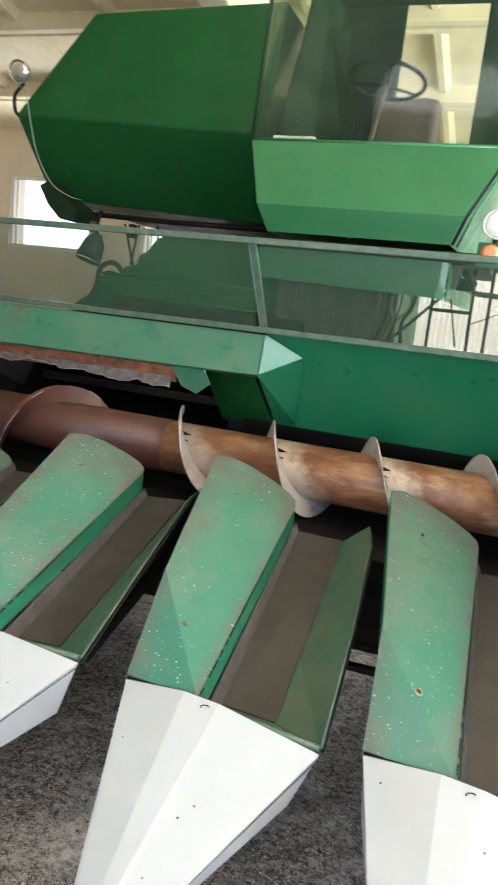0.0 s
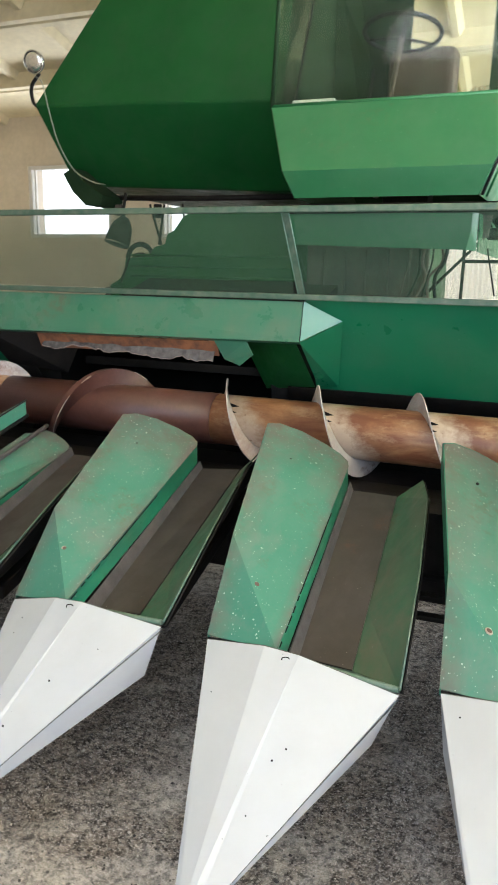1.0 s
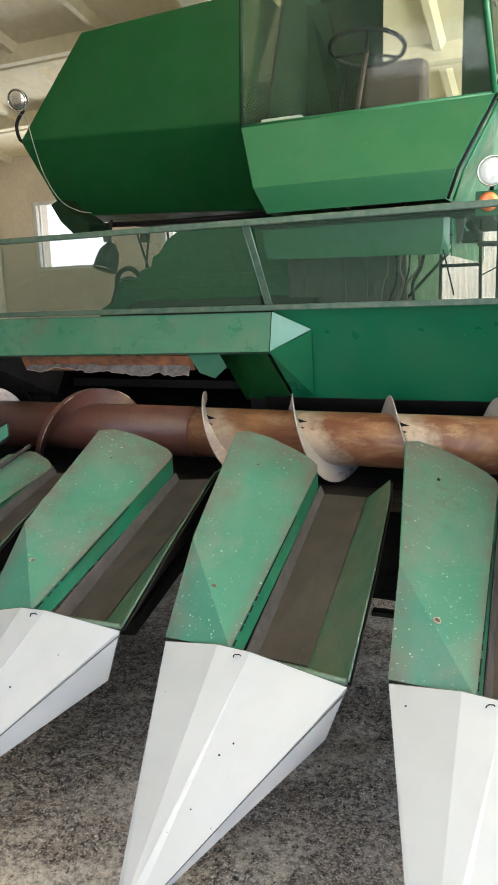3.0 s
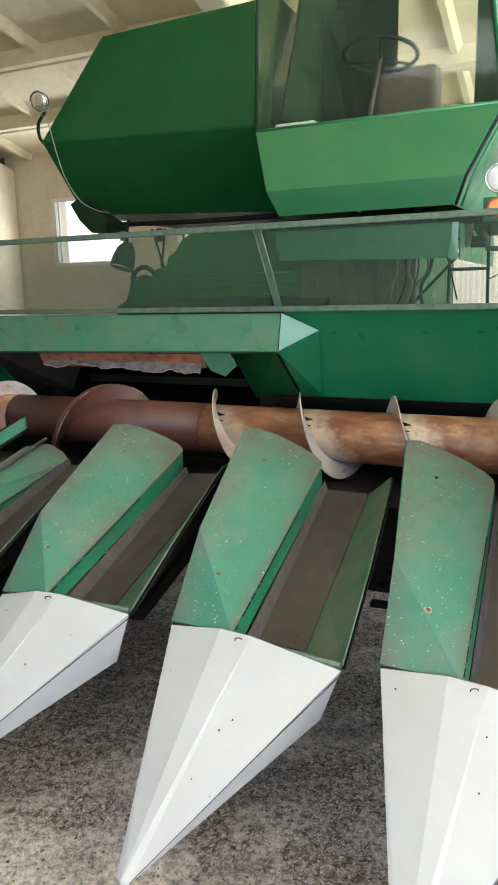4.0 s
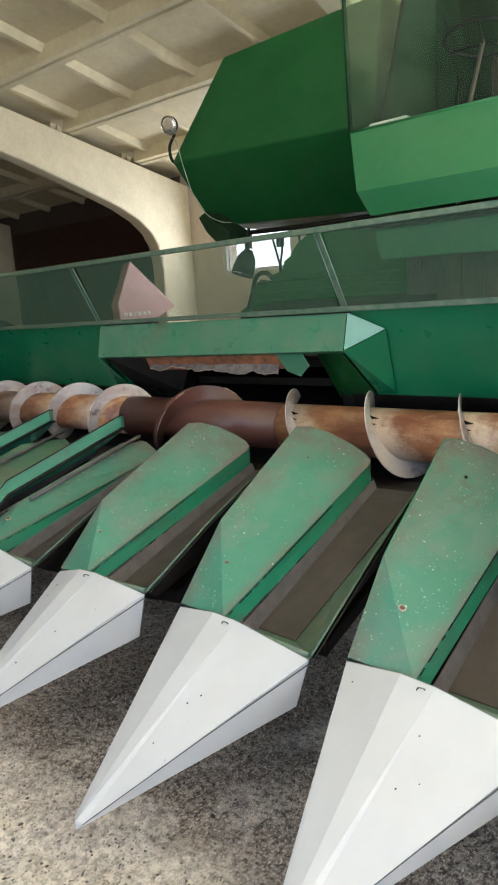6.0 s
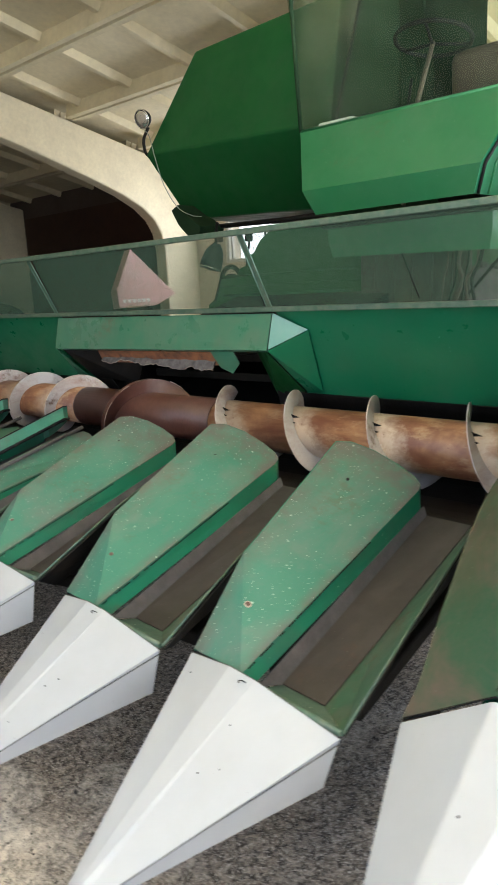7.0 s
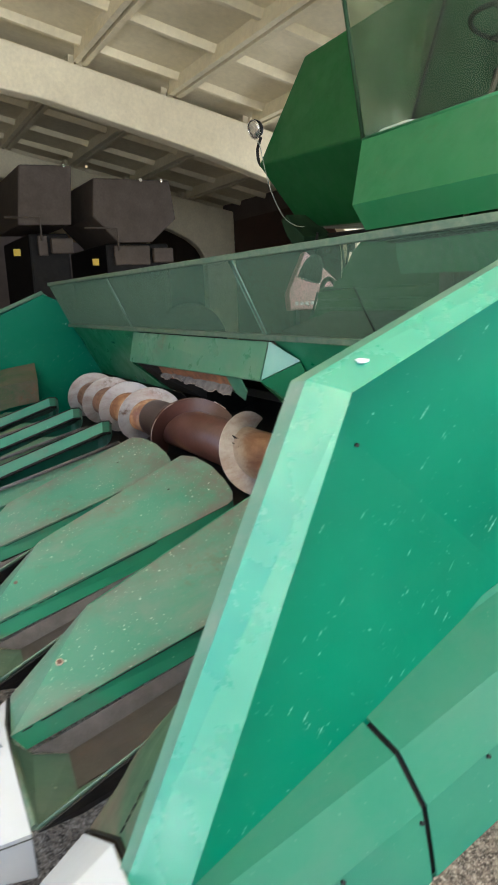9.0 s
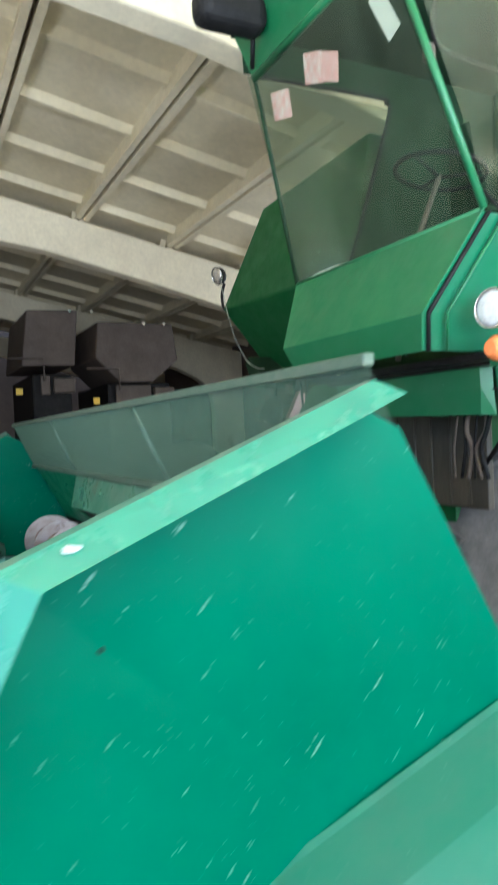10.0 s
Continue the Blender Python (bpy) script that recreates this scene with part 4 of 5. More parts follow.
for a, b in ((XL, -2.925), (-2.89, -1.02), (-0.985, XS)):
    up = Vector((0, TOPR[0] - LOWR[0], TOPR[1] - LOWR[1] - 0.03))
    part("wire_screen", wire_mesh((a, LOWR[0], LOWR[1] + 0.014), (b - a, 0, 0), up, 0.0031, 0.00025), MESH, header, "fine green wire mesh")

# auger
auger = part("auger", tube([(XL + 0.02, AY, AZ), (-2.72, AY, AZ)], AR, 40), AUGER_FAR, header)
part("auger_tube", tube([(-1.42, AY, AZ), (XR - 0.02, AY, AZ)], AR, 40), AUGER, auger)
part("auger_drum", tube([(-2.72, AY, AZ), (-1.42, AY, AZ)], AR + 0.004, 40), TUBE_BROWN, auger, "brown auger middle")


def flight(x0, x1, x_top, pitch, hand, r, thick=0.005):
    """A helical blade whose crest is on top at x_top."""
    n = max(8, int(abs(x1 - x0) / abs(pitch) * 36))
    vs, fs = [], []
    for i in range(n + 1):
        x = x0 + (x1 - x0) * i / n
        a = math.pi / 2 + hand * 2 * math.pi * (x - x_top) / pitch
        for rr in (AR - 0.002, r):
            vs.append((x, AY + rr * math.cos(a), AZ + rr * math.sin(a)))
        if i:
            fs.append((2 * i - 2, 2 * i - 1, 2 * i + 1, 2 * i))
    bm = sheet(vs, fs, thick)
    for f in bm.faces:
        f.smooth = True
    for e in bm.edges:
        e.smooth = len(e.link_faces) == 2 and e.calc_face_angle() < 0.7
    return bm


part("flight", flight(-1.44, 0.71, -0.9, 0.48, 1, FR_), FLIGHT, auger, "worn grey helical blade")
part("flight", flight(-4.62, -2.72, -2.83, 0.48, -1, FR_, 0.012), FLIGHT, auger, "worn grey helical blade")
for k in range(5):
    for a, size in ((2.35, 1.0), (2.6, 0.55)):
        x = -1.38 + 0.48 * k + 0.48 * (a - math.pi / 2) / (2 * math.pi)
        c, out = Vector((x, AY + AR * math.cos(a), AZ + AR * math.sin(a))), Vector((0, math.cos(a), math.sin(a)))
        tab = mesh_of([c - out * 0.004, c + Vector((0.055 * size, 0, 0)) - out * 0.004, c + out * 0.03 * size, c + Vector((0, -0.006, -0.006)) - out * 0.004], [(0, 1, 2), (1, 3, 2), (3, 0, 2), (0, 3, 1)])
        part("blade_stay", tab, DARK, auger)
part("drum_flight", flight(-2.4, -1.74, -2.04, 0.8, -1, FR_ + 0.004, 0.03), TUBE_BROWN, auger, "brown paddle")

edge_pts = []
for i in range(60):
    x = -2.4 + 0.66 * i / 59
    a = math.pi / 2 - 2 * math.pi * (x + 2.04) / 0.8
    edge_pts.append((x, AY + (FR_ + 0.006) * math.cos(a), AZ + (FR_ + 0.006) * math.sin(a)))
for i0, i1 in ((4, 20), (23, 27), (38, 43)):
    part("worn_edge", tube(edge_pts[i0:i1], [0.002 + 0.005 * abs(noise.noise((k * 0.9, 2, 5))) for k in range(i0, i1)], 6), CHIPPED, auger, "chipped pale rim")

# ---------------------------------------------------------------- the combine harvester
combine = thing("combine_harvester", (-1.9, 5.5, 0.0), "old green combine harvester parked behind its header", "combine harvester")


def prism(outline, y0, y1, edge=0.012):
    """A body with the outline (x, z) given, from y0 to y1."""
    bm = bmesh.new()
    face = bm.faces.new([bm.verts.new((x, y0, z)) for x, z in outline])
    ext = bmesh.ops.extrude_face_region(bm, geom=[face])
    bmesh.ops.translate(bm, verts=[v for v in ext["geom"] if isinstance(v, bmesh.types.BMVert)], vec=(0, y1 - y0, 0))
    if edge:
        bmesh.ops.bevel(bm, geom=bm.edges[:], offset=edge, segments=2, profile=0.5, affect="EDGES")
    return bm


# threshing body and feeder house
part("threshing_body", prism([(-2.99, 0.75), (-2.99, 1.5), (-2.9, 1.55), (-2.86, 1.62), (-2.85, 1.7), (-2.65, 1.71), (-2.61, 1.78), (-2.52, 1.8), (-2.5, 1.87), (-2.44, 1.9), (-2.38, 1.98), (-2.25, 2.06), (-0.92, 2.02), (-0.9, 0.75)], 4.75, 8.3, 0.008), TANK, combine)
fh = []
for y in (3.6, 4.8):
    dz = 0.28 * (y - 3.62)
    fh += [(-2.65, y, 0.78 + dz), (-1.2, y, 0.78 + dz), (-1.2, y, 1.24 + dz), (-2.65, y, 1.24 + dz)]
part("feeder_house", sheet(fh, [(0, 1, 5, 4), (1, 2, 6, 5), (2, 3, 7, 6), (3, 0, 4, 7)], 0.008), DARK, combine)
# black sheet added inside the feeder for the darkness of its mouth
shade_sheet = [(x + (0.012 if x < -2 else -0.012), y - 0.003, z + (0.012 if k % 4 < 2 else -0.012)) for k, (x, y, z) in enumerate(fh)]
part("feeder_shade_lining", sheet(shade_sheet, [(0, 1, 5, 4), (1, 2, 6, 5), (2, 3, 7, 6), (3, 0, 4, 7), (4, 5, 6, 7)], 0.004), BLACK, combine)
for k in range(3):
    y, z = 3.75 + 0.3 * k, 1.0 + 0.28 * (0.13 + 0.3 * k)
    part("feeder_slat", box((-2.55, y, z), (-1.3, y + 0.03, z + 0.05), 0.005), DARK, combine)
for z, x1, dz in ((1.57, -1.5, 0.01), (1.64, -1.45, 0.007), (1.72, -1.5, 0.009)):
    part("body_rib", tube([(-2.8, 4.752, z), (x1, 4.752, z)], dz, 8), TANK, combine)
part("platform_apron", sheet([(-1.48, 4.42, 1.985), (-0.36, 4.42, 1.985), (-0.33, 4.46, 1.985), (-1.48, 4.425, 1.885), (-0.36, 4.425, 1.88), (-0.33, 4.465, 1.88), (-1.46, 4.44, 1.79), (-0.38, 4.44, 1.765), (-0.33, 4.48, 1.76)], [(0, 1, 4, 3), (1, 2, 5, 4), (3, 4, 7, 6), (4, 5, 8, 7)], 0.008), CAB, combine)
part("side_apron", sheet([(-0.328, 4.47, 1.985), (-0.26, 5.72, 1.985), (-0.25, 5.72, 1.87), (-0.318, 4.475, 1.875), (-0.25, 5.72, 1.745), (-0.322, 4.485, 1.755)], [(0, 1, 2, 3), (3, 2, 4, 5)], 0.008), CAB, combine)
part("apron_bead", tube([(-0.33, 4.46, 1.874), (-0.318, 4.465, 1.872), (-0.245, 5.7, 1.867)], 0.006, 6), DARK, combine)
part("dark_cover", box((-1.42, 4.7, 1.3), (-0.62, 4.74, 1.8), 0.01), COVER, combine, "dark dusty cover plate")
for i in range(5):
    x = -1.3 + i * 0.14
    part("cover_rib", tube([(x, 4.698, 1.32), (x + 0.01 * (i % 2), 4.698, 1.77)], 0.007, 6), COVER, combine)
part("platform_edge", box((-1.6, 4.3, 1.985), (-0.05, 4.36, 2.02), 0.006), DARK, combine)
part("cab_base", box((-1.5, 4.36, 1.97), (-0.1, 5.75, 2.02), 0.006), DARK, combine)
for i in range(6):
    x0 = -0.72 + 0.045 * i
    pts = [(x0, 4.62, 1.82), (x0 + 0.02 * math.sin(i * 2.1), 4.6, 1.7), (x0 - 0.03 + 0.04 * math.sin(i), 4.61, 1.6), (x0 - 0.06, 4.64, 1.46)]
    part("hose", tube(curve_points(pts, 8), 0.006 + 0.003 * (i % 3), 7), BLACK if i % 2 else GREY_MACHINE, combine)

# grain tank
tf = [(-3.53, 4.645, 2.77), (-3.02, 4.8, 3.49), (-1.6, 4.8, 3.53), (-1.6, 4.645, 2.69), (-1.6, 5.05, 2.17), (-3.45, 5.02, 2.25)]
tb = [(x, 7.3, z) for x, y, z in tf]
tank_bm = mesh_of(tf + tb, [(0, 1, 2, 3), (0, 3, 4, 5), (6, 9, 8, 7), (6, 11, 10, 9), (0, 6, 7, 1), (1, 7, 8, 2), (2, 8, 9, 3), (3, 9, 10, 4), (4, 10, 11, 5), (5, 11, 6, 0)])
bmesh.ops.bevel(tank_bm, geom=tank_bm.edges[:], offset=0.014, segments=2, profile=0.5, affect="EDGES")
tank = part("grain_tank", tank_bm, TANK, combine, "dark green sheet-metal grain tank")
part("tank_rim", tube([(-3.23, 5.02, 2.16), (-2.4, 5.02, 2.14), (-1.62, 5.03, 2.14)], 0.02, 6), DARK, tank)
ch = prism([(-3.39, 2.31), (-3.3, 2.35), (-3.2, 2.25), (-3.04, 2.15), (-3.06, 2.07), (-3.2, 2.08), (-3.31, 2.18)], 4.76, 5.05, 0.008)
part("chute", ch, INNER, tank)
part("cable", tube(curve_points([(-3.5, 4.62, 2.96), (-3.42, 4.6, 2.9), (-3.38, 4.62, 2.7), (-3.34, 4.66, 2.5), (-3.24, 4.7, 2.32), (-3.1, 4.72, 2.24), (-3.0, 4.74, 2.22)], 10), 0.0035, 6), CABLE, tank)


def round_lamp(name, place, way, r, lens, parent, depth=0.07):
    c, w = Vector(place), Vector(way).normalized()
    bowl = part(name, tube([c - w * depth, c - w * depth * 0.7, c - w * depth * 0.3, c], [r * 0.35, r * 0.8, r * 0.97, r], 24), DARK, parent)
    part("lens", tube([c + w * 0.001, c + w * 0.008, c + w * 0.014], [r * 0.93, r * 0.8, r * 0.35], 24), lens, bowl)
    part("ring", tube([c + w * (0.004 + 0.0) + Vector(p) for p in circle(w, r * 0.98, 28)], 0.005, 6, cap=False), CHROME, bowl)
    return bowl


work = round_lamp("work_lamp", (-3.47, 4.58, 3.04), (0.15, -1, -0.3), 0.075, CHROME, combine)
part("bracket", tube(curve_points([(-3.47, 4.64, 2.98), (-3.55, 4.65, 2.9), (-3.55, 4.66, 2.8), (-3.5, 4.67, 2.75)], 8), 0.013, 8), DARK, work)
low = round_lamp("hanging_lamp", (-2.89, 4.7, 1.8), (-0.2, -0.3, -1), 0.092, DARK, combine, 0.2)
part("bracket", tube(curve_points([(-2.84, 4.76, 2.16), (-2.86, 4.76, 2.08), (-2.86, 4.75, 1.98)], 6), 0.012, 8), DARK, low)
pul = part("belt_guard", tube([(-2.745 + 0.105 * math.cos(a), 4.79, 1.695 + 0.105 * math.sin(a)) for a in [math.pi * k / 20 for k in range(21)]], 0.019, 8), DARK, combine)
part("pulley", tube([(-2.745, 4.77, 1.68), (-2.745, 4.82, 1.68)], 0.062, 20), DARK, pul)
for a, b in (((-2.72, 4.9, 2.09), (-2.6, 4.85, 1.8)), ((-2.6, 4.9, 2.09), (-2.62, 4.85, 1.8)), ((-2.45, 4.9, 2.09), (-2.4, 4.85, 1.9)), ((-2.86, 4.7, 1.52), (-2.8, 4.72, 1.7))):
    part("control_rod", tube([a, b], 0.009, 6), DARK, combine)
for i in range(2):
    x = -3.06 + i * 0.34
    part("small_fitting", box((x, 4.95, 2.02 - 0.02 * (i % 2)), (x + 0.05, 5.0, 2.1), 0.006), DARK if i % 2 else GREY_MACHINE, combine)

# cab: front panel, glazing, posts, roof, inside
BL, BR = (-1.31, 4.06, 2.03), (-0.3, 4.06, 2.03)
CL, CR = (-1.375, 4.02, 2.17), (-0.245, 4.02, 2.17)
SL, SR = (-1.515, 4.2, 2.55), (-0.078, 4.2, 2.55)
TL, TR = (-1.35, 3.9, 3.58), (-0.2, 3.88, 3.58)
fp = sheet([BL, BR, CR, CL, SR, SL], [(0, 1, 2, 3), (3, 2, 4, 5)], 0.006)
cab = part("cab", fp, CAB, combine, "green cab front panel with worn paint")
inner = bmesh.new()
part("panel_bead", tube([(-1.42, 4.183, 2.5), (-0.2, 4.183, 2.5), (-0.31, 4.06, 2.25), (-1.33, 4.06, 2.25), (-1.42, 4.183, 2.5)], 0.006, 6, inner), CAB, cab)
YR = 5.72
part("cab_side_right", sheet([BR, CR, SR, (-0.07, YR, 2.55), (-0.2, YR, 2.03)], [(0, 1, 2, 3, 4)], 0.006), HEADER, cab)
part("corner_seal", tube([(BR[0] + 0.012, BR[1] + 0.02, BR[2]), (CR[0] + 0.012, CR[1] + 0.02, CR[2]), (SR[0] + 0.012, SR[1] + 0.02, SR[2])], 0.009, 6), BLACK, cab)
part("corner_bead", tube([(BR[0] + 0.03, BR[1] + 0.1, BR[2]), (CR[0] + 0.03, CR[1] + 0.1, CR[2]), (SR[0] + 0.02, SR[1] + 0.1, SR[2])], 0.007, 6), CAB, cab)
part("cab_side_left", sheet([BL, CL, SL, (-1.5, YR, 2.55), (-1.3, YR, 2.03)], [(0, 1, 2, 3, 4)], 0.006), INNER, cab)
part("cab_back", sheet([(-1.5, YR, 2.03), (-0.07, YR, 2.03), (-0.07, YR, 2.6), (-0.43, YR, 2.6), (-0.43, YR, 3.85), (-0.07, YR, 3.85), (-1.0, YR, 3.85), (-1.5, YR, 3.85), (-1.0, YR, 2.6)], [(0, 1, 2, 3, 8), (0, 8, 6, 7), (3, 2, 5, 4)], 0.01), INNER, cab)
part("cab_roof", box((-1.5, 3.8, 3.86), (-0.07, YR, 3.95), 0.03), CAB, cab)
part("roof_fascia", sheet([TL, TR, (-0.2, 3.8, 3.87), (-1.41, 3.8, 3.87)], [(0, 1, 2, 3)], 0.012), CAB, cab)
part("headliner", box((-1.48, 3.83, 3.84), (-0.09, YR - 0.02, 3.855), 0.003), INNER, cab)
part("header_rail", tube([TL, TR], 0.022, 8), CAB, cab)
part("sill", tube([SL, SR], 0.012, 8), CAB, cab)
# left post takes the shaded green, right post the plain cab paint
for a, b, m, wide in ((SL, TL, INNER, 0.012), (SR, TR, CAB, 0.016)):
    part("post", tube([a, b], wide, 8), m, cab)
for x, t in ((-1.5, INNER), (-0.07, INNER)):
    part("rear_post", tube([(x, YR - 0.02, 2.55), (x, YR - 0.02, 3.85)], 0.03, 8), t, cab)
    part("side_post", tube([(x, 5.2, 2.55), (x * 0.98, 5.2, 3.85)], 0.022, 8), t, cab)
    part("side_sill", tube([(x, 4.2, 2.55), (x, YR, 2.55)], 0.014, 8), t, cab)
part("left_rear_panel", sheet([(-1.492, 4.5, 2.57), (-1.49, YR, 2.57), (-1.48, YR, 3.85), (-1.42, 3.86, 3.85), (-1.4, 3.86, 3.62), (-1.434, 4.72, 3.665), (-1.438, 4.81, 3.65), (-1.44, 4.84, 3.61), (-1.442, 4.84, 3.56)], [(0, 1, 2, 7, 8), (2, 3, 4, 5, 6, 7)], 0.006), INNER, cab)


def pane(name, corners):
    ob = part(name, sheet(corners, [(0, 1, 2, 3)], 0.005), GLASS, cab, "dusty greenish window glass")
    ob.visible_shadow = False
    return ob


pane("windscreen", [Vector(SL) + Vector((0.02, 0.0, 0.01)), Vector(SR) + Vector((-0.02, 0.0, 0.01)), Vector(TR) + Vector((-0.02, 0, -0.02)), Vector(TL) + Vector((0.02, 0, -0.02))])
pane("side_window", [(-1.505, 4.22, 2.57), (-1.484, 4.49, 2.575), (-1.43, 4.83, 3.6), (-1.375, 3.87, 3.6)])
part("window_rubber", tube(curve_points([(-1.485, 4.5, 2.57), (-1.46, 4.68, 3.1), (-1.438, 4.83, 3.57), (-1.434, 4.81, 3.63), (-1.43, 4.74, 3.655), (-1.38, 3.9, 3.61)], 6), 0.012, 6), BLACK, cab)
pane("side_window", [(-0.062, 4.22, 2.57), (-0.07, 5.18, 2.57), (-0.08, 5.18, 3.84), (-0.2, 3.86, 3.84)])

nrm = (Vector(SR) - Vector(SL)).cross(Vector(TL) - Vector(SL)).normalized()


def on_glass(x, s):
    """A point in the windscreen, at x and at the share s of its height."""
    a, b = Vector(SL).lerp(Vector(TL), s), Vector(SR).lerp(Vector(TR), s)
    return a.lerp(b, (x - a.x) / (b.x - a.x)) - nrm * 0.012 * (1 if nrm.y < 0 else -1)


for x, s, w, h, tilt, mat in ((-1.2, 0.81, 0.17, 0.13, -0.25, STICKER), (-0.865, 0.835, 0.15, 0.13, -0.35, STICKER), (-0.75, 0.79, 0.13, 0.12, -0.45, PINK), (-0.33, 0.8, 0.09, 0.19, 0.3, PAPER)):
    q = []
    for i, j in ((-1, -1), (1, -1), (1, 1), (-1, 1)):
        dx, ds = i * w / 2, j * h / 2
        q.append(on_glass(x + dx * math.cos(tilt) - ds * math.sin(tilt), s + (dx * math.sin(tilt) + ds * math.cos(tilt)) / 1.05))
    part("sticker", sheet(q, [(0, 1, 2, 3)], 0.001), mat, cab)

# seat, steering wheel, column, levers
sb = box((-1.08, 5.3, 2.55), (-0.61, 5.46, 3.12), 0.07, seg=5)
seat = part("seat_back", sb, SEAT, cab, "worn brown vinyl seat back")
part("seat_cushion", box((-1.1, 4.9, 2.46), (-0.57, 5.36, 2.6), 0.04, seg=3), SEAT, seat)
part("seat_base", box((-1.0, 5.0, 2.06), (-0.7, 5.25, 2.45), 0.01), DARK, seat)
WC, WN = Vector((-0.875, 4.7, 3.025)), Vector((0.03, 0.18, 1)).normalized()
wheel = part("steering_wheel", tube([WC + p for p in circle(WN, 0.228, 40)], 0.013, 8, cap=False), BLACK, cab, "thin black steering wheel")
spokes = circle(WN, 0.222, 3)
for k in range(3):
    part("spoke", tube([WC - WN * 0.03, WC + spokes[k]], 0.01, 6), BLACK, wheel)
part("steering_column", tube([WC - WN * 0.02, (-0.9, 4.5, 2.55), (-0.92, 4.42, 2.06)], 0.015, 10), GREY_MACHINE, wheel)
for a, b in (((-1.1, 4.62, 2.1), (-1.05, 4.75, 2.85)),):
    part("lever", tube([a, b], 0.01, 6), DARK, cab)
part("paper_on_dash", box((-1.4, 4.23, 2.565), (-1.15, 4.33, 2.585), 0.004), PAPER, cab)
part("curtain", sheet([(-1.45, 5.3, 2.6), (-1.25, 5.34, 2.6), (-1.18, 5.3, 3.0), (-1.3, 5.33, 3.55), (-1.45, 5.3, 3.55)], [(0, 1, 2, 3, 4)], 0.006), INNER, cab)

# mirror, lamps and rails beside the cab
mir = part("mirror", box((-1.21, 3.48, 3.66), (-1.04, 3.84, 3.84), 0.06, seg=4), BLACK, combine)
part("mirror_arm", tube([(-1.16, 3.8, 3.7), (-1.3, 3.86, 3.6)], 0.012, 6), BLACK, mir)
hinge = part("door_hinge", box((-0.205, 4.03, 3.13), (-0.165, 4.07, 3.2), 0.008), GREY_MACHINE, combine)
part("door_seal", tube(curve_points([(-0.175, 4.12, 3.56), (-0.165, 4.08, 3.4), (-0.165, 4.06, 3.22), (-0.13, 4.16, 3.14), (-0.12, 4.6, 3.1)], 6), 0.009, 6), BLACK, hinge)
head = round_lamp("headlamp", (-0.08, 4.22, 2.17), (0.15, -1, 0), 0.077, LENS_WHITE, combine)
part("bracket", tube([(-0.08, 4.28, 2.17), (-0.1, 4.4, 2.0)], 0.012, 8), DARK, head)
ind = part("indicator", tube([(-0.1, 4.22, 2.02), (-0.1, 4.25, 2.02), (-0.1, 4.28, 2.02)], [0.03, 0.05, 0.053], 20), ORANGE, combine, "orange indicator lamp")
part("bracket", box((-0.17, 4.285, 1.95), (-0.03, 4.31, 2.08), 0.006), CAB, ind)
part("wire", tube(curve_points([(-0.08, 4.2, 2.62), (0.0, 4.22, 2.5), (0.0, 4.24, 2.4), (0.02, 4.3, 2.33)], 8), 0.006, 6), BLACK, combine)
rails = [((-0.41, 4.72, 1.1), (-0.41, 4.72, 1.86)), ((-0.16, 4.72, 1.1), (-0.178, 4.72, 1.97)), ((-0.066, 4.72, 1.1), (-0.072, 4.72, 2.03)), ((-0.41, 4.72, 1.705), (-0.17, 4.72, 1.705)), ((-0.62, 4.66, 1.5), (-0.3, 4.66, 1.84))]
for a, e in rails:
    part("ladder_rail", tube([a, e], 0.011, 6), DARK, combine)
part("stay_pipe", tube([(-0.18, 4.6, 1.82), (0.5, 4.6, 1.79)], 0.016, 8), GREY_RAG, combine)
part("stay_cable", tube([(-0.16, 4.7, 1.64), (0.3, 4.68, 1.87)], 0.004, 6), DARK, combine)
valve = part("valve", box((-0.28, 4.62, 1.83), (-0.17, 4.68, 1.9), 0.012), DARK, combine)
part("valve_body", tube([(-0.24, 4.62, 1.95), (-0.17, 4.62, 1.86)], 0.025, 10), DARK, valve)
part("lever", tube([(-0.26, 4.62, 1.9), (-0.3, 4.6, 2.0)], 0.009, 6), DARK, valve)
# pale plate added for the lit glossy corner of the apron
part("apron_glint", sheet([(-0.36, 4.62, 1.99), (-0.25, 4.58, 1.98), (-0.27, 4.6, 1.84), (-0.38, 4.63, 1.82)], [(0, 1, 2, 3)], 0.006), GREY_RAG, combine)
intake = part("air_intake", tube([(0.07, 4.62, 2.29), (0.075, 4.5, 2.285), (0.077, 4.47, 2.283)], [0.13, 0.125, 0.115], 28), CAB, combine)
part("intake_mouth", tube([(0.077, 4.468, 2.283), (0.077, 4.462, 2.283)], 0.1, 28), BLACK, intake)
muffler = part("muffler", tube([(-0.1, 4.66, 2.68), (-0.07, 4.64, 2.655), (0.09, 4.6, 2.53), (0.13, 4.6, 2.5)], [0.05, 0.075, 0.08, 0.06], 18), MUFFLER, combine, "sooty brown muffler")
part("clamp", tube([Vector((0.0, 4.62, 2.6)) + p for p in circle((0.8, -0.2, -0.6), 0.083, 24)], 0.006, 6, cap=False), DARK, muffler)
small = part("side_lamp", tube([(-0.07, 4.42, 2.66), (-0.07, 4.39, 2.66)], [0.035, 0.03], 16), LENS_WHITE, combine)
part("bracket", tube([(-0.09, 4.43, 2.62), (-0.03, 4.43, 2.7)], 0.01, 6), DARK, small)

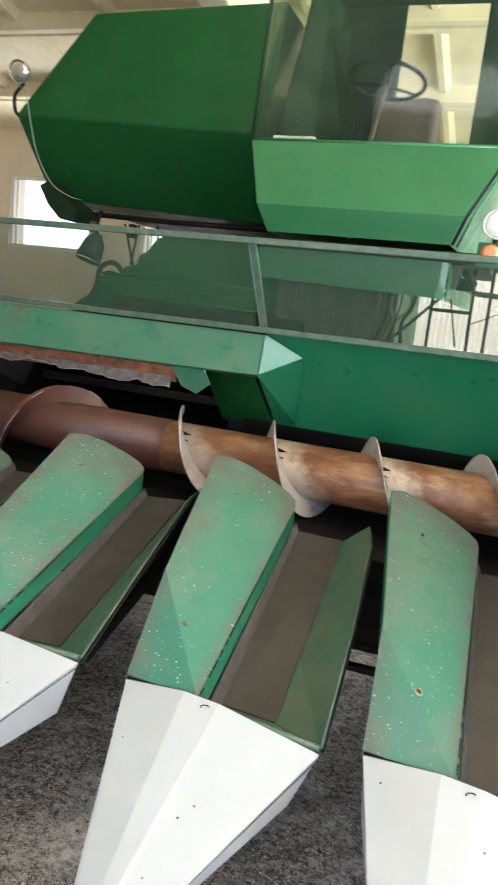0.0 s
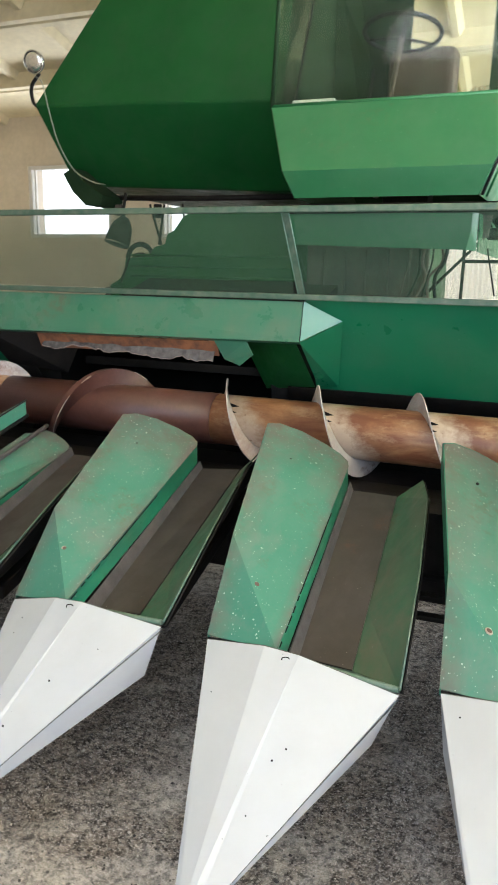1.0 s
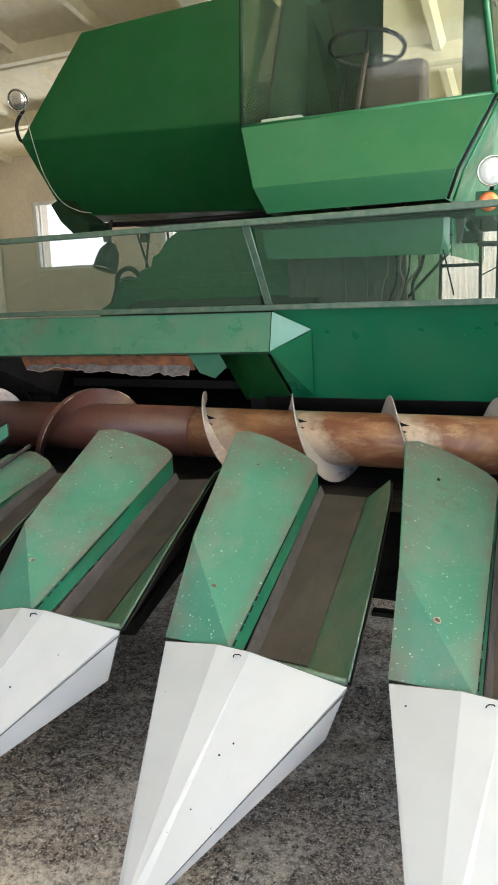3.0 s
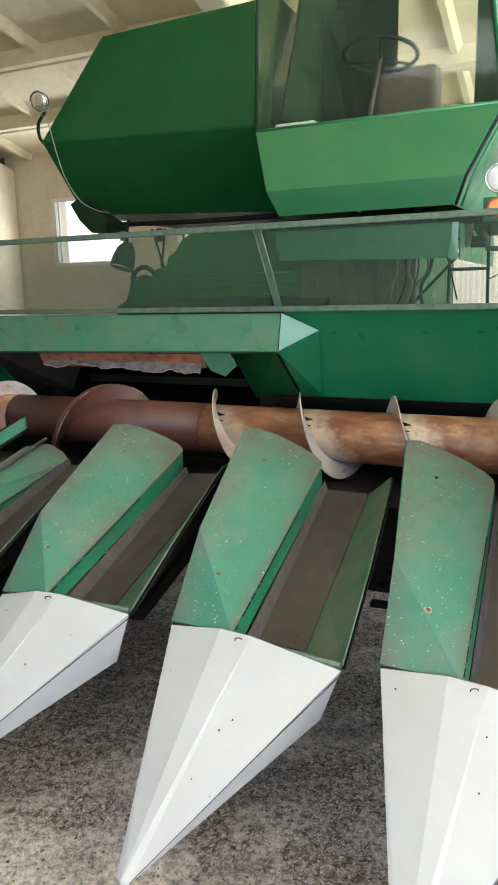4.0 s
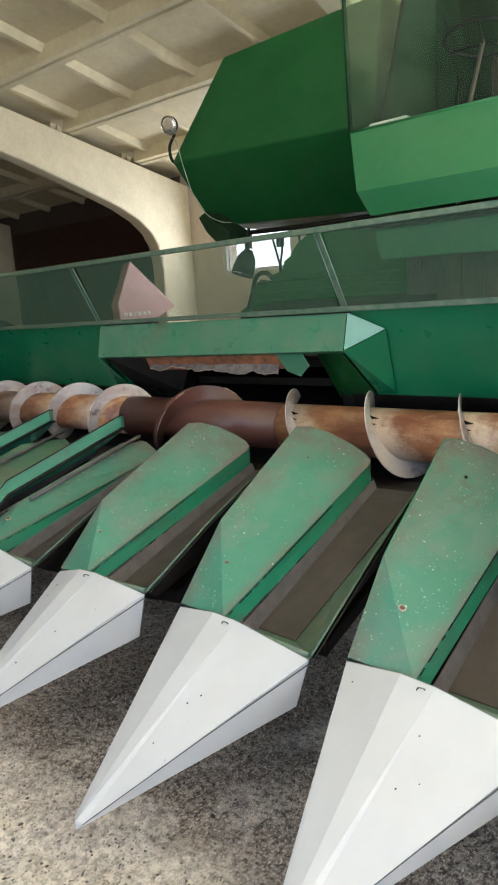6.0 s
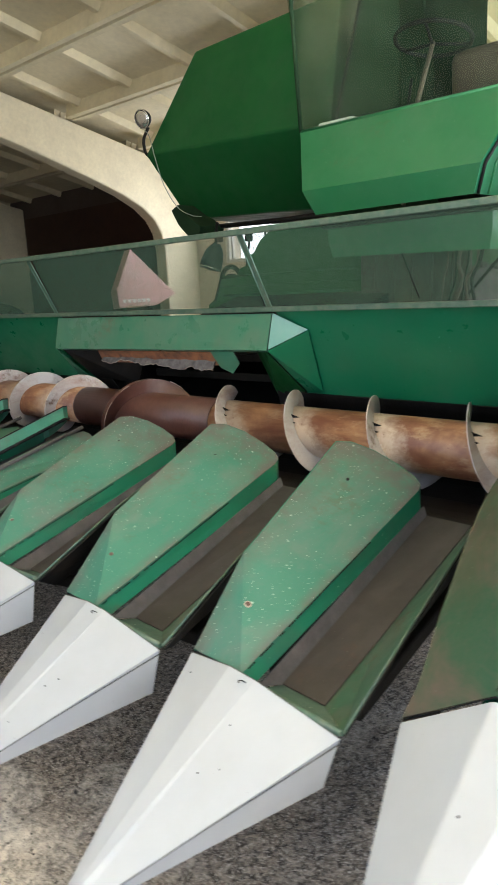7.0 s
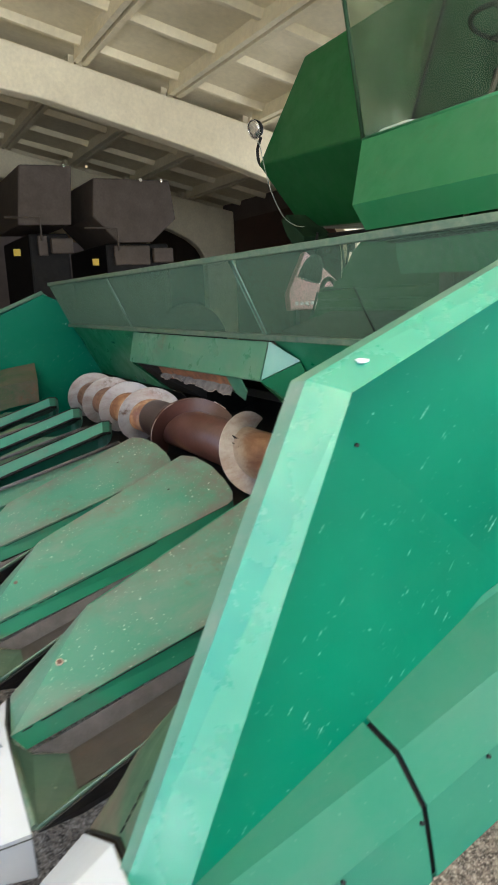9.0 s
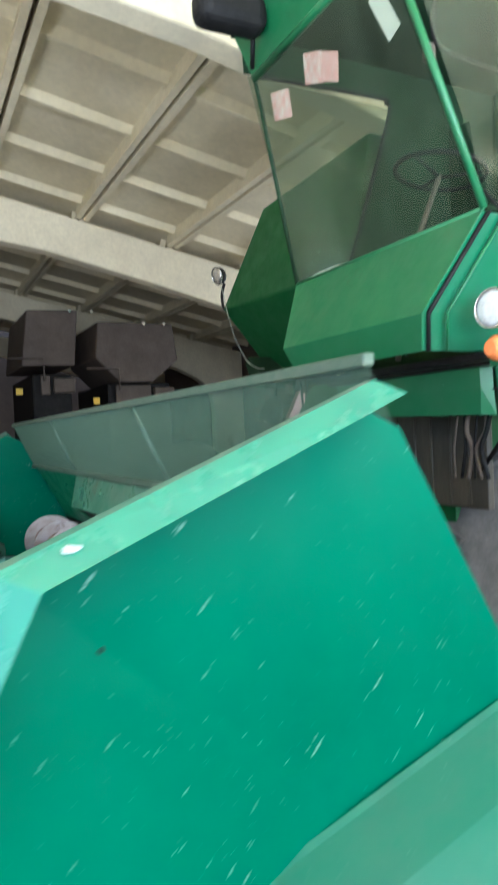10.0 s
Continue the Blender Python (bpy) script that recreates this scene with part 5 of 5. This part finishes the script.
# front wheels
def field_wheel(x0, x1, y, r):
    tyre = tube([(x0, y, r), (x0 + 0.05, y, r), (x0 + 0.12, y, r), (x1 - 0.12, y, r), (x1 - 0.05, y, r), (x1, y, r)], [r * 0.62, r * 0.9, r * 0.985, r * 0.985, r * 0.9, r * 0.62], 48)
    w = part("wheel", tyre, TYRE, combine)
    for k in range(22):
        a = 2 * math.pi * k / 22
        for s in (0, 1):
            lug = box((0, -0.03, -0.02), ((x1 - x0) / 2 - 0.03, 0.025, 0.02), 0.006, seg=1)
            m = Matrix.Translation(((x0 + x1) / 2, y, r)) @ Matrix.Rotation(a + s * 0.14, 4, "X") @ Matrix.Translation((0, 0, r * 0.975)) @ Matrix.Rotation((0.5 if s else -0.5) + (math.pi if s else 0), 4, "Z")
            bmesh.ops.transform(lug, matrix=m, verts=lug.verts[:])
            part("lug", lug, TYRE, w)
    part("rim", tube([(x0 + 0.06, y, r), (x1 - 0.06, y, r)], r * 0.55, 32), GREY_MACHINE, w)


field_wheel(-1.32, -0.78, 5.52, 0.86)
field_wheel(-3.6, -3.1, 5.75, 0.74)


# ---------------------------------------------------------------- the dark bay and its machines
# unseen wall added to keep daylight out of the dark bay
block_wall = bmesh.new()
add_box(block_wall, (-8.96, YF, 0), (-8.72, 1.6, 4.5))
structure("wall_light_blocker", block_wall, PLASTER, "beige plastered wall added out of view to keep the bay dark", "wall")


def parked_machine(x, y0, y1, z0, z1, prof, label):
    """A grain-tank machine seen end on in the gloom: tapered tank, body, rail, lamps, wheel."""
    t = thing("parked_combine", (x, (y0 + y1) / 2, 0), label, "combine harvester", "dark parked combines")
    bm = bmesh.new()
    face = bm.faces.new([bm.verts.new((x, y, z)) for y, z in prof])
    ext = bmesh.ops.extrude_face_region(bm, geom=[face])
    bmesh.ops.translate(bm, verts=[v for v in ext["geom"] if isinstance(v, bmesh.types.BMVert)], vec=(-2.2, 0, 0))
    bmesh.ops.bevel(bm, geom=bm.edges[:], offset=0.03, segments=2, profile=0.5, affect="EDGES")
    part("tank", bm, GREY_MACHINE, t)
    part("body", box((x - 2.6, y0 + 0.2, 0.7), (x - 0.1, y1 - 0.15, z0 - 0.36), 0.04), DARK, t)
    part("panel", box((x - 0.1, y0 + 0.35, z0 - 0.75), (x - 0.04, y1 - 0.55, z0 - 0.4), 0.02), GREY_MACHINE, t)
    part("panel", box((x - 0.1, y1 - 0.5, z0 - 0.72), (x + 0.02, y1 - 0.1, z0 - 0.45), 0.03), GREY_MACHINE, t)
    part("rail", tube([(x + 0.05, y0 - 0.2, z0 - 0.1), (x + 0.05, y0 + 0.4, z0 - 0.1), (x + 0.05, y0 + 0.4, z0 - 0.5)], 0.02, 8), GREY_MACHINE, t)
    for yy in (y0 + 0.9, y0 + 1.3):
        part("lamp", tube([(x + 0.03, yy, z1 - 0.02), (x + 0.1, yy, z1 - 0.03)], [0.018, 0.028], 14), CHROME, t)
    part("wheel", tube([(x + 0.02, y1 + 0.15, 0.8), (x - 0.5, y1 + 0.15, 0.8)], 0.8, 32), BLACK, t)
    for yy in (y0 + 0.5, y1 - 0.4):
        part("wheel", tube([(x + 0.05, yy, 0.75), (x - 0.45, yy, 0.75)], 0.75, 32), BLACK, t)
    part("reflector", box((x + 0.0, y0 - 0.1, z0 - 0.75), (x + 0.02, y0 + 0.02, z0 - 0.63), 0.004), YELLOW, t, "yellow reflector")


parked_machine(-11.0, 5.43, 7.02, 3.1, 3.87, [(5.47, 3.87), (6.93, 3.87), (7.02, 3.18), (6.5, 2.75), (5.85, 2.75), (5.41, 3.2)], "grey combine with a tapered grain tank in the dark bay")
parked_machine(-11.2, 4.1, 5.17, 3.3, 4.1, [(4.24, 4.08), (5.16, 4.1), (5.07, 3.08), (4.12, 3.07)], "grey combine with a boxy tank in the dark bay")

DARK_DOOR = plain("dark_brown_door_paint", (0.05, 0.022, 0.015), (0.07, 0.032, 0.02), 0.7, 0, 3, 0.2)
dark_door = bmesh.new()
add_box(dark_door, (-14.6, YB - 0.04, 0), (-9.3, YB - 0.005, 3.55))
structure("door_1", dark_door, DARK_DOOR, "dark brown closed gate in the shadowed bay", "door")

# faded red implement standing beside the column
red = thing("red_implement", (-8.0, 8.3, 0.0), "faded red implement with sloping sides and a pale marking", "farm implement")
rp = [(7.98, 2.36), (7.64, 1.71), (7.67, 1.43), (8.46, 1.44), (8.9, 1.62)]
rv = [(-8.0, y, z) for y, z in rp] + [(-8.22, y + 0.04, z - 0.02) for y, z in rp]
hopper = mesh_of(rv, [(0, 1, 2, 3, 4), (9, 8, 7, 6, 5), (0, 5, 6, 1), (1, 6, 7, 2), (2, 7, 8, 3), (3, 8, 9, 4), (4, 9, 5, 0)])
bmesh.ops.bevel(hopper, geom=hopper.edges[:], offset=0.012, segments=2, profile=0.5, affect="EDGES")
part("hopper", hopper, RED, red)
for i in range(6):
    part("marking", box((-7.998, 7.75 + i * 0.1, 1.5), (-7.992, 7.81 + i * 0.1, 1.56), 0), PAPER, red)
for dy in (7.8, 8.35):
    part("leg", box((-8.15, dy, 0.0), (-8.07, dy + 0.08, 1.44), 0.01), DARK, red)

# ---------------------------------------------------------------- grit on the floor
rng = random.Random(7)
grit_v, grit_f = [], []
OCTA = [(1, 0, 0), (-1, 0, 0), (0, 1, 0), (0, -1, 0), (0, 0, 1), (0, 0, -1)]
OCTF = [(0, 2, 4), (2, 1, 4), (1, 3, 4), (3, 0, 4), (2, 0, 5), (1, 2, 5), (3, 1, 5), (0, 3, 5)]
for i in range(60000):
    x, y = rng.uniform(-3.2, 1.7), rng.uniform(0.75, 2.7)
    r = 0.0013 + 0.0055 * rng.random() ** 4
    e = [rng.uniform(0.6, 1.2) for _ in range(3)]
    a = rng.uniform(0, 6.3)
    b = len(grit_v)
    for p in OCTA:
        px, py, pz = p[0] * e[0] + rng.uniform(-0.2, 0.2), p[1] * e[1] + rng.uniform(-0.2, 0.2), p[2] * e[2] * 0.85
        grit_v.append((x + r * (px * math.cos(a) - py * math.sin(a)), y + r * (px * math.sin(a) + py * math.cos(a)), ground_z(x, y) + r * (0.35 + pz)))
    grit_f += [tuple(b + k for k in f) for f in OCTF]
me = bpy.data.meshes.new("grit")
me.from_pydata(grit_v, [], grit_f)
me.materials.append(STONE)
tagged(new("grit", me), "loose grey grit and small stones on the earth floor", "gravel", kind="stuff")
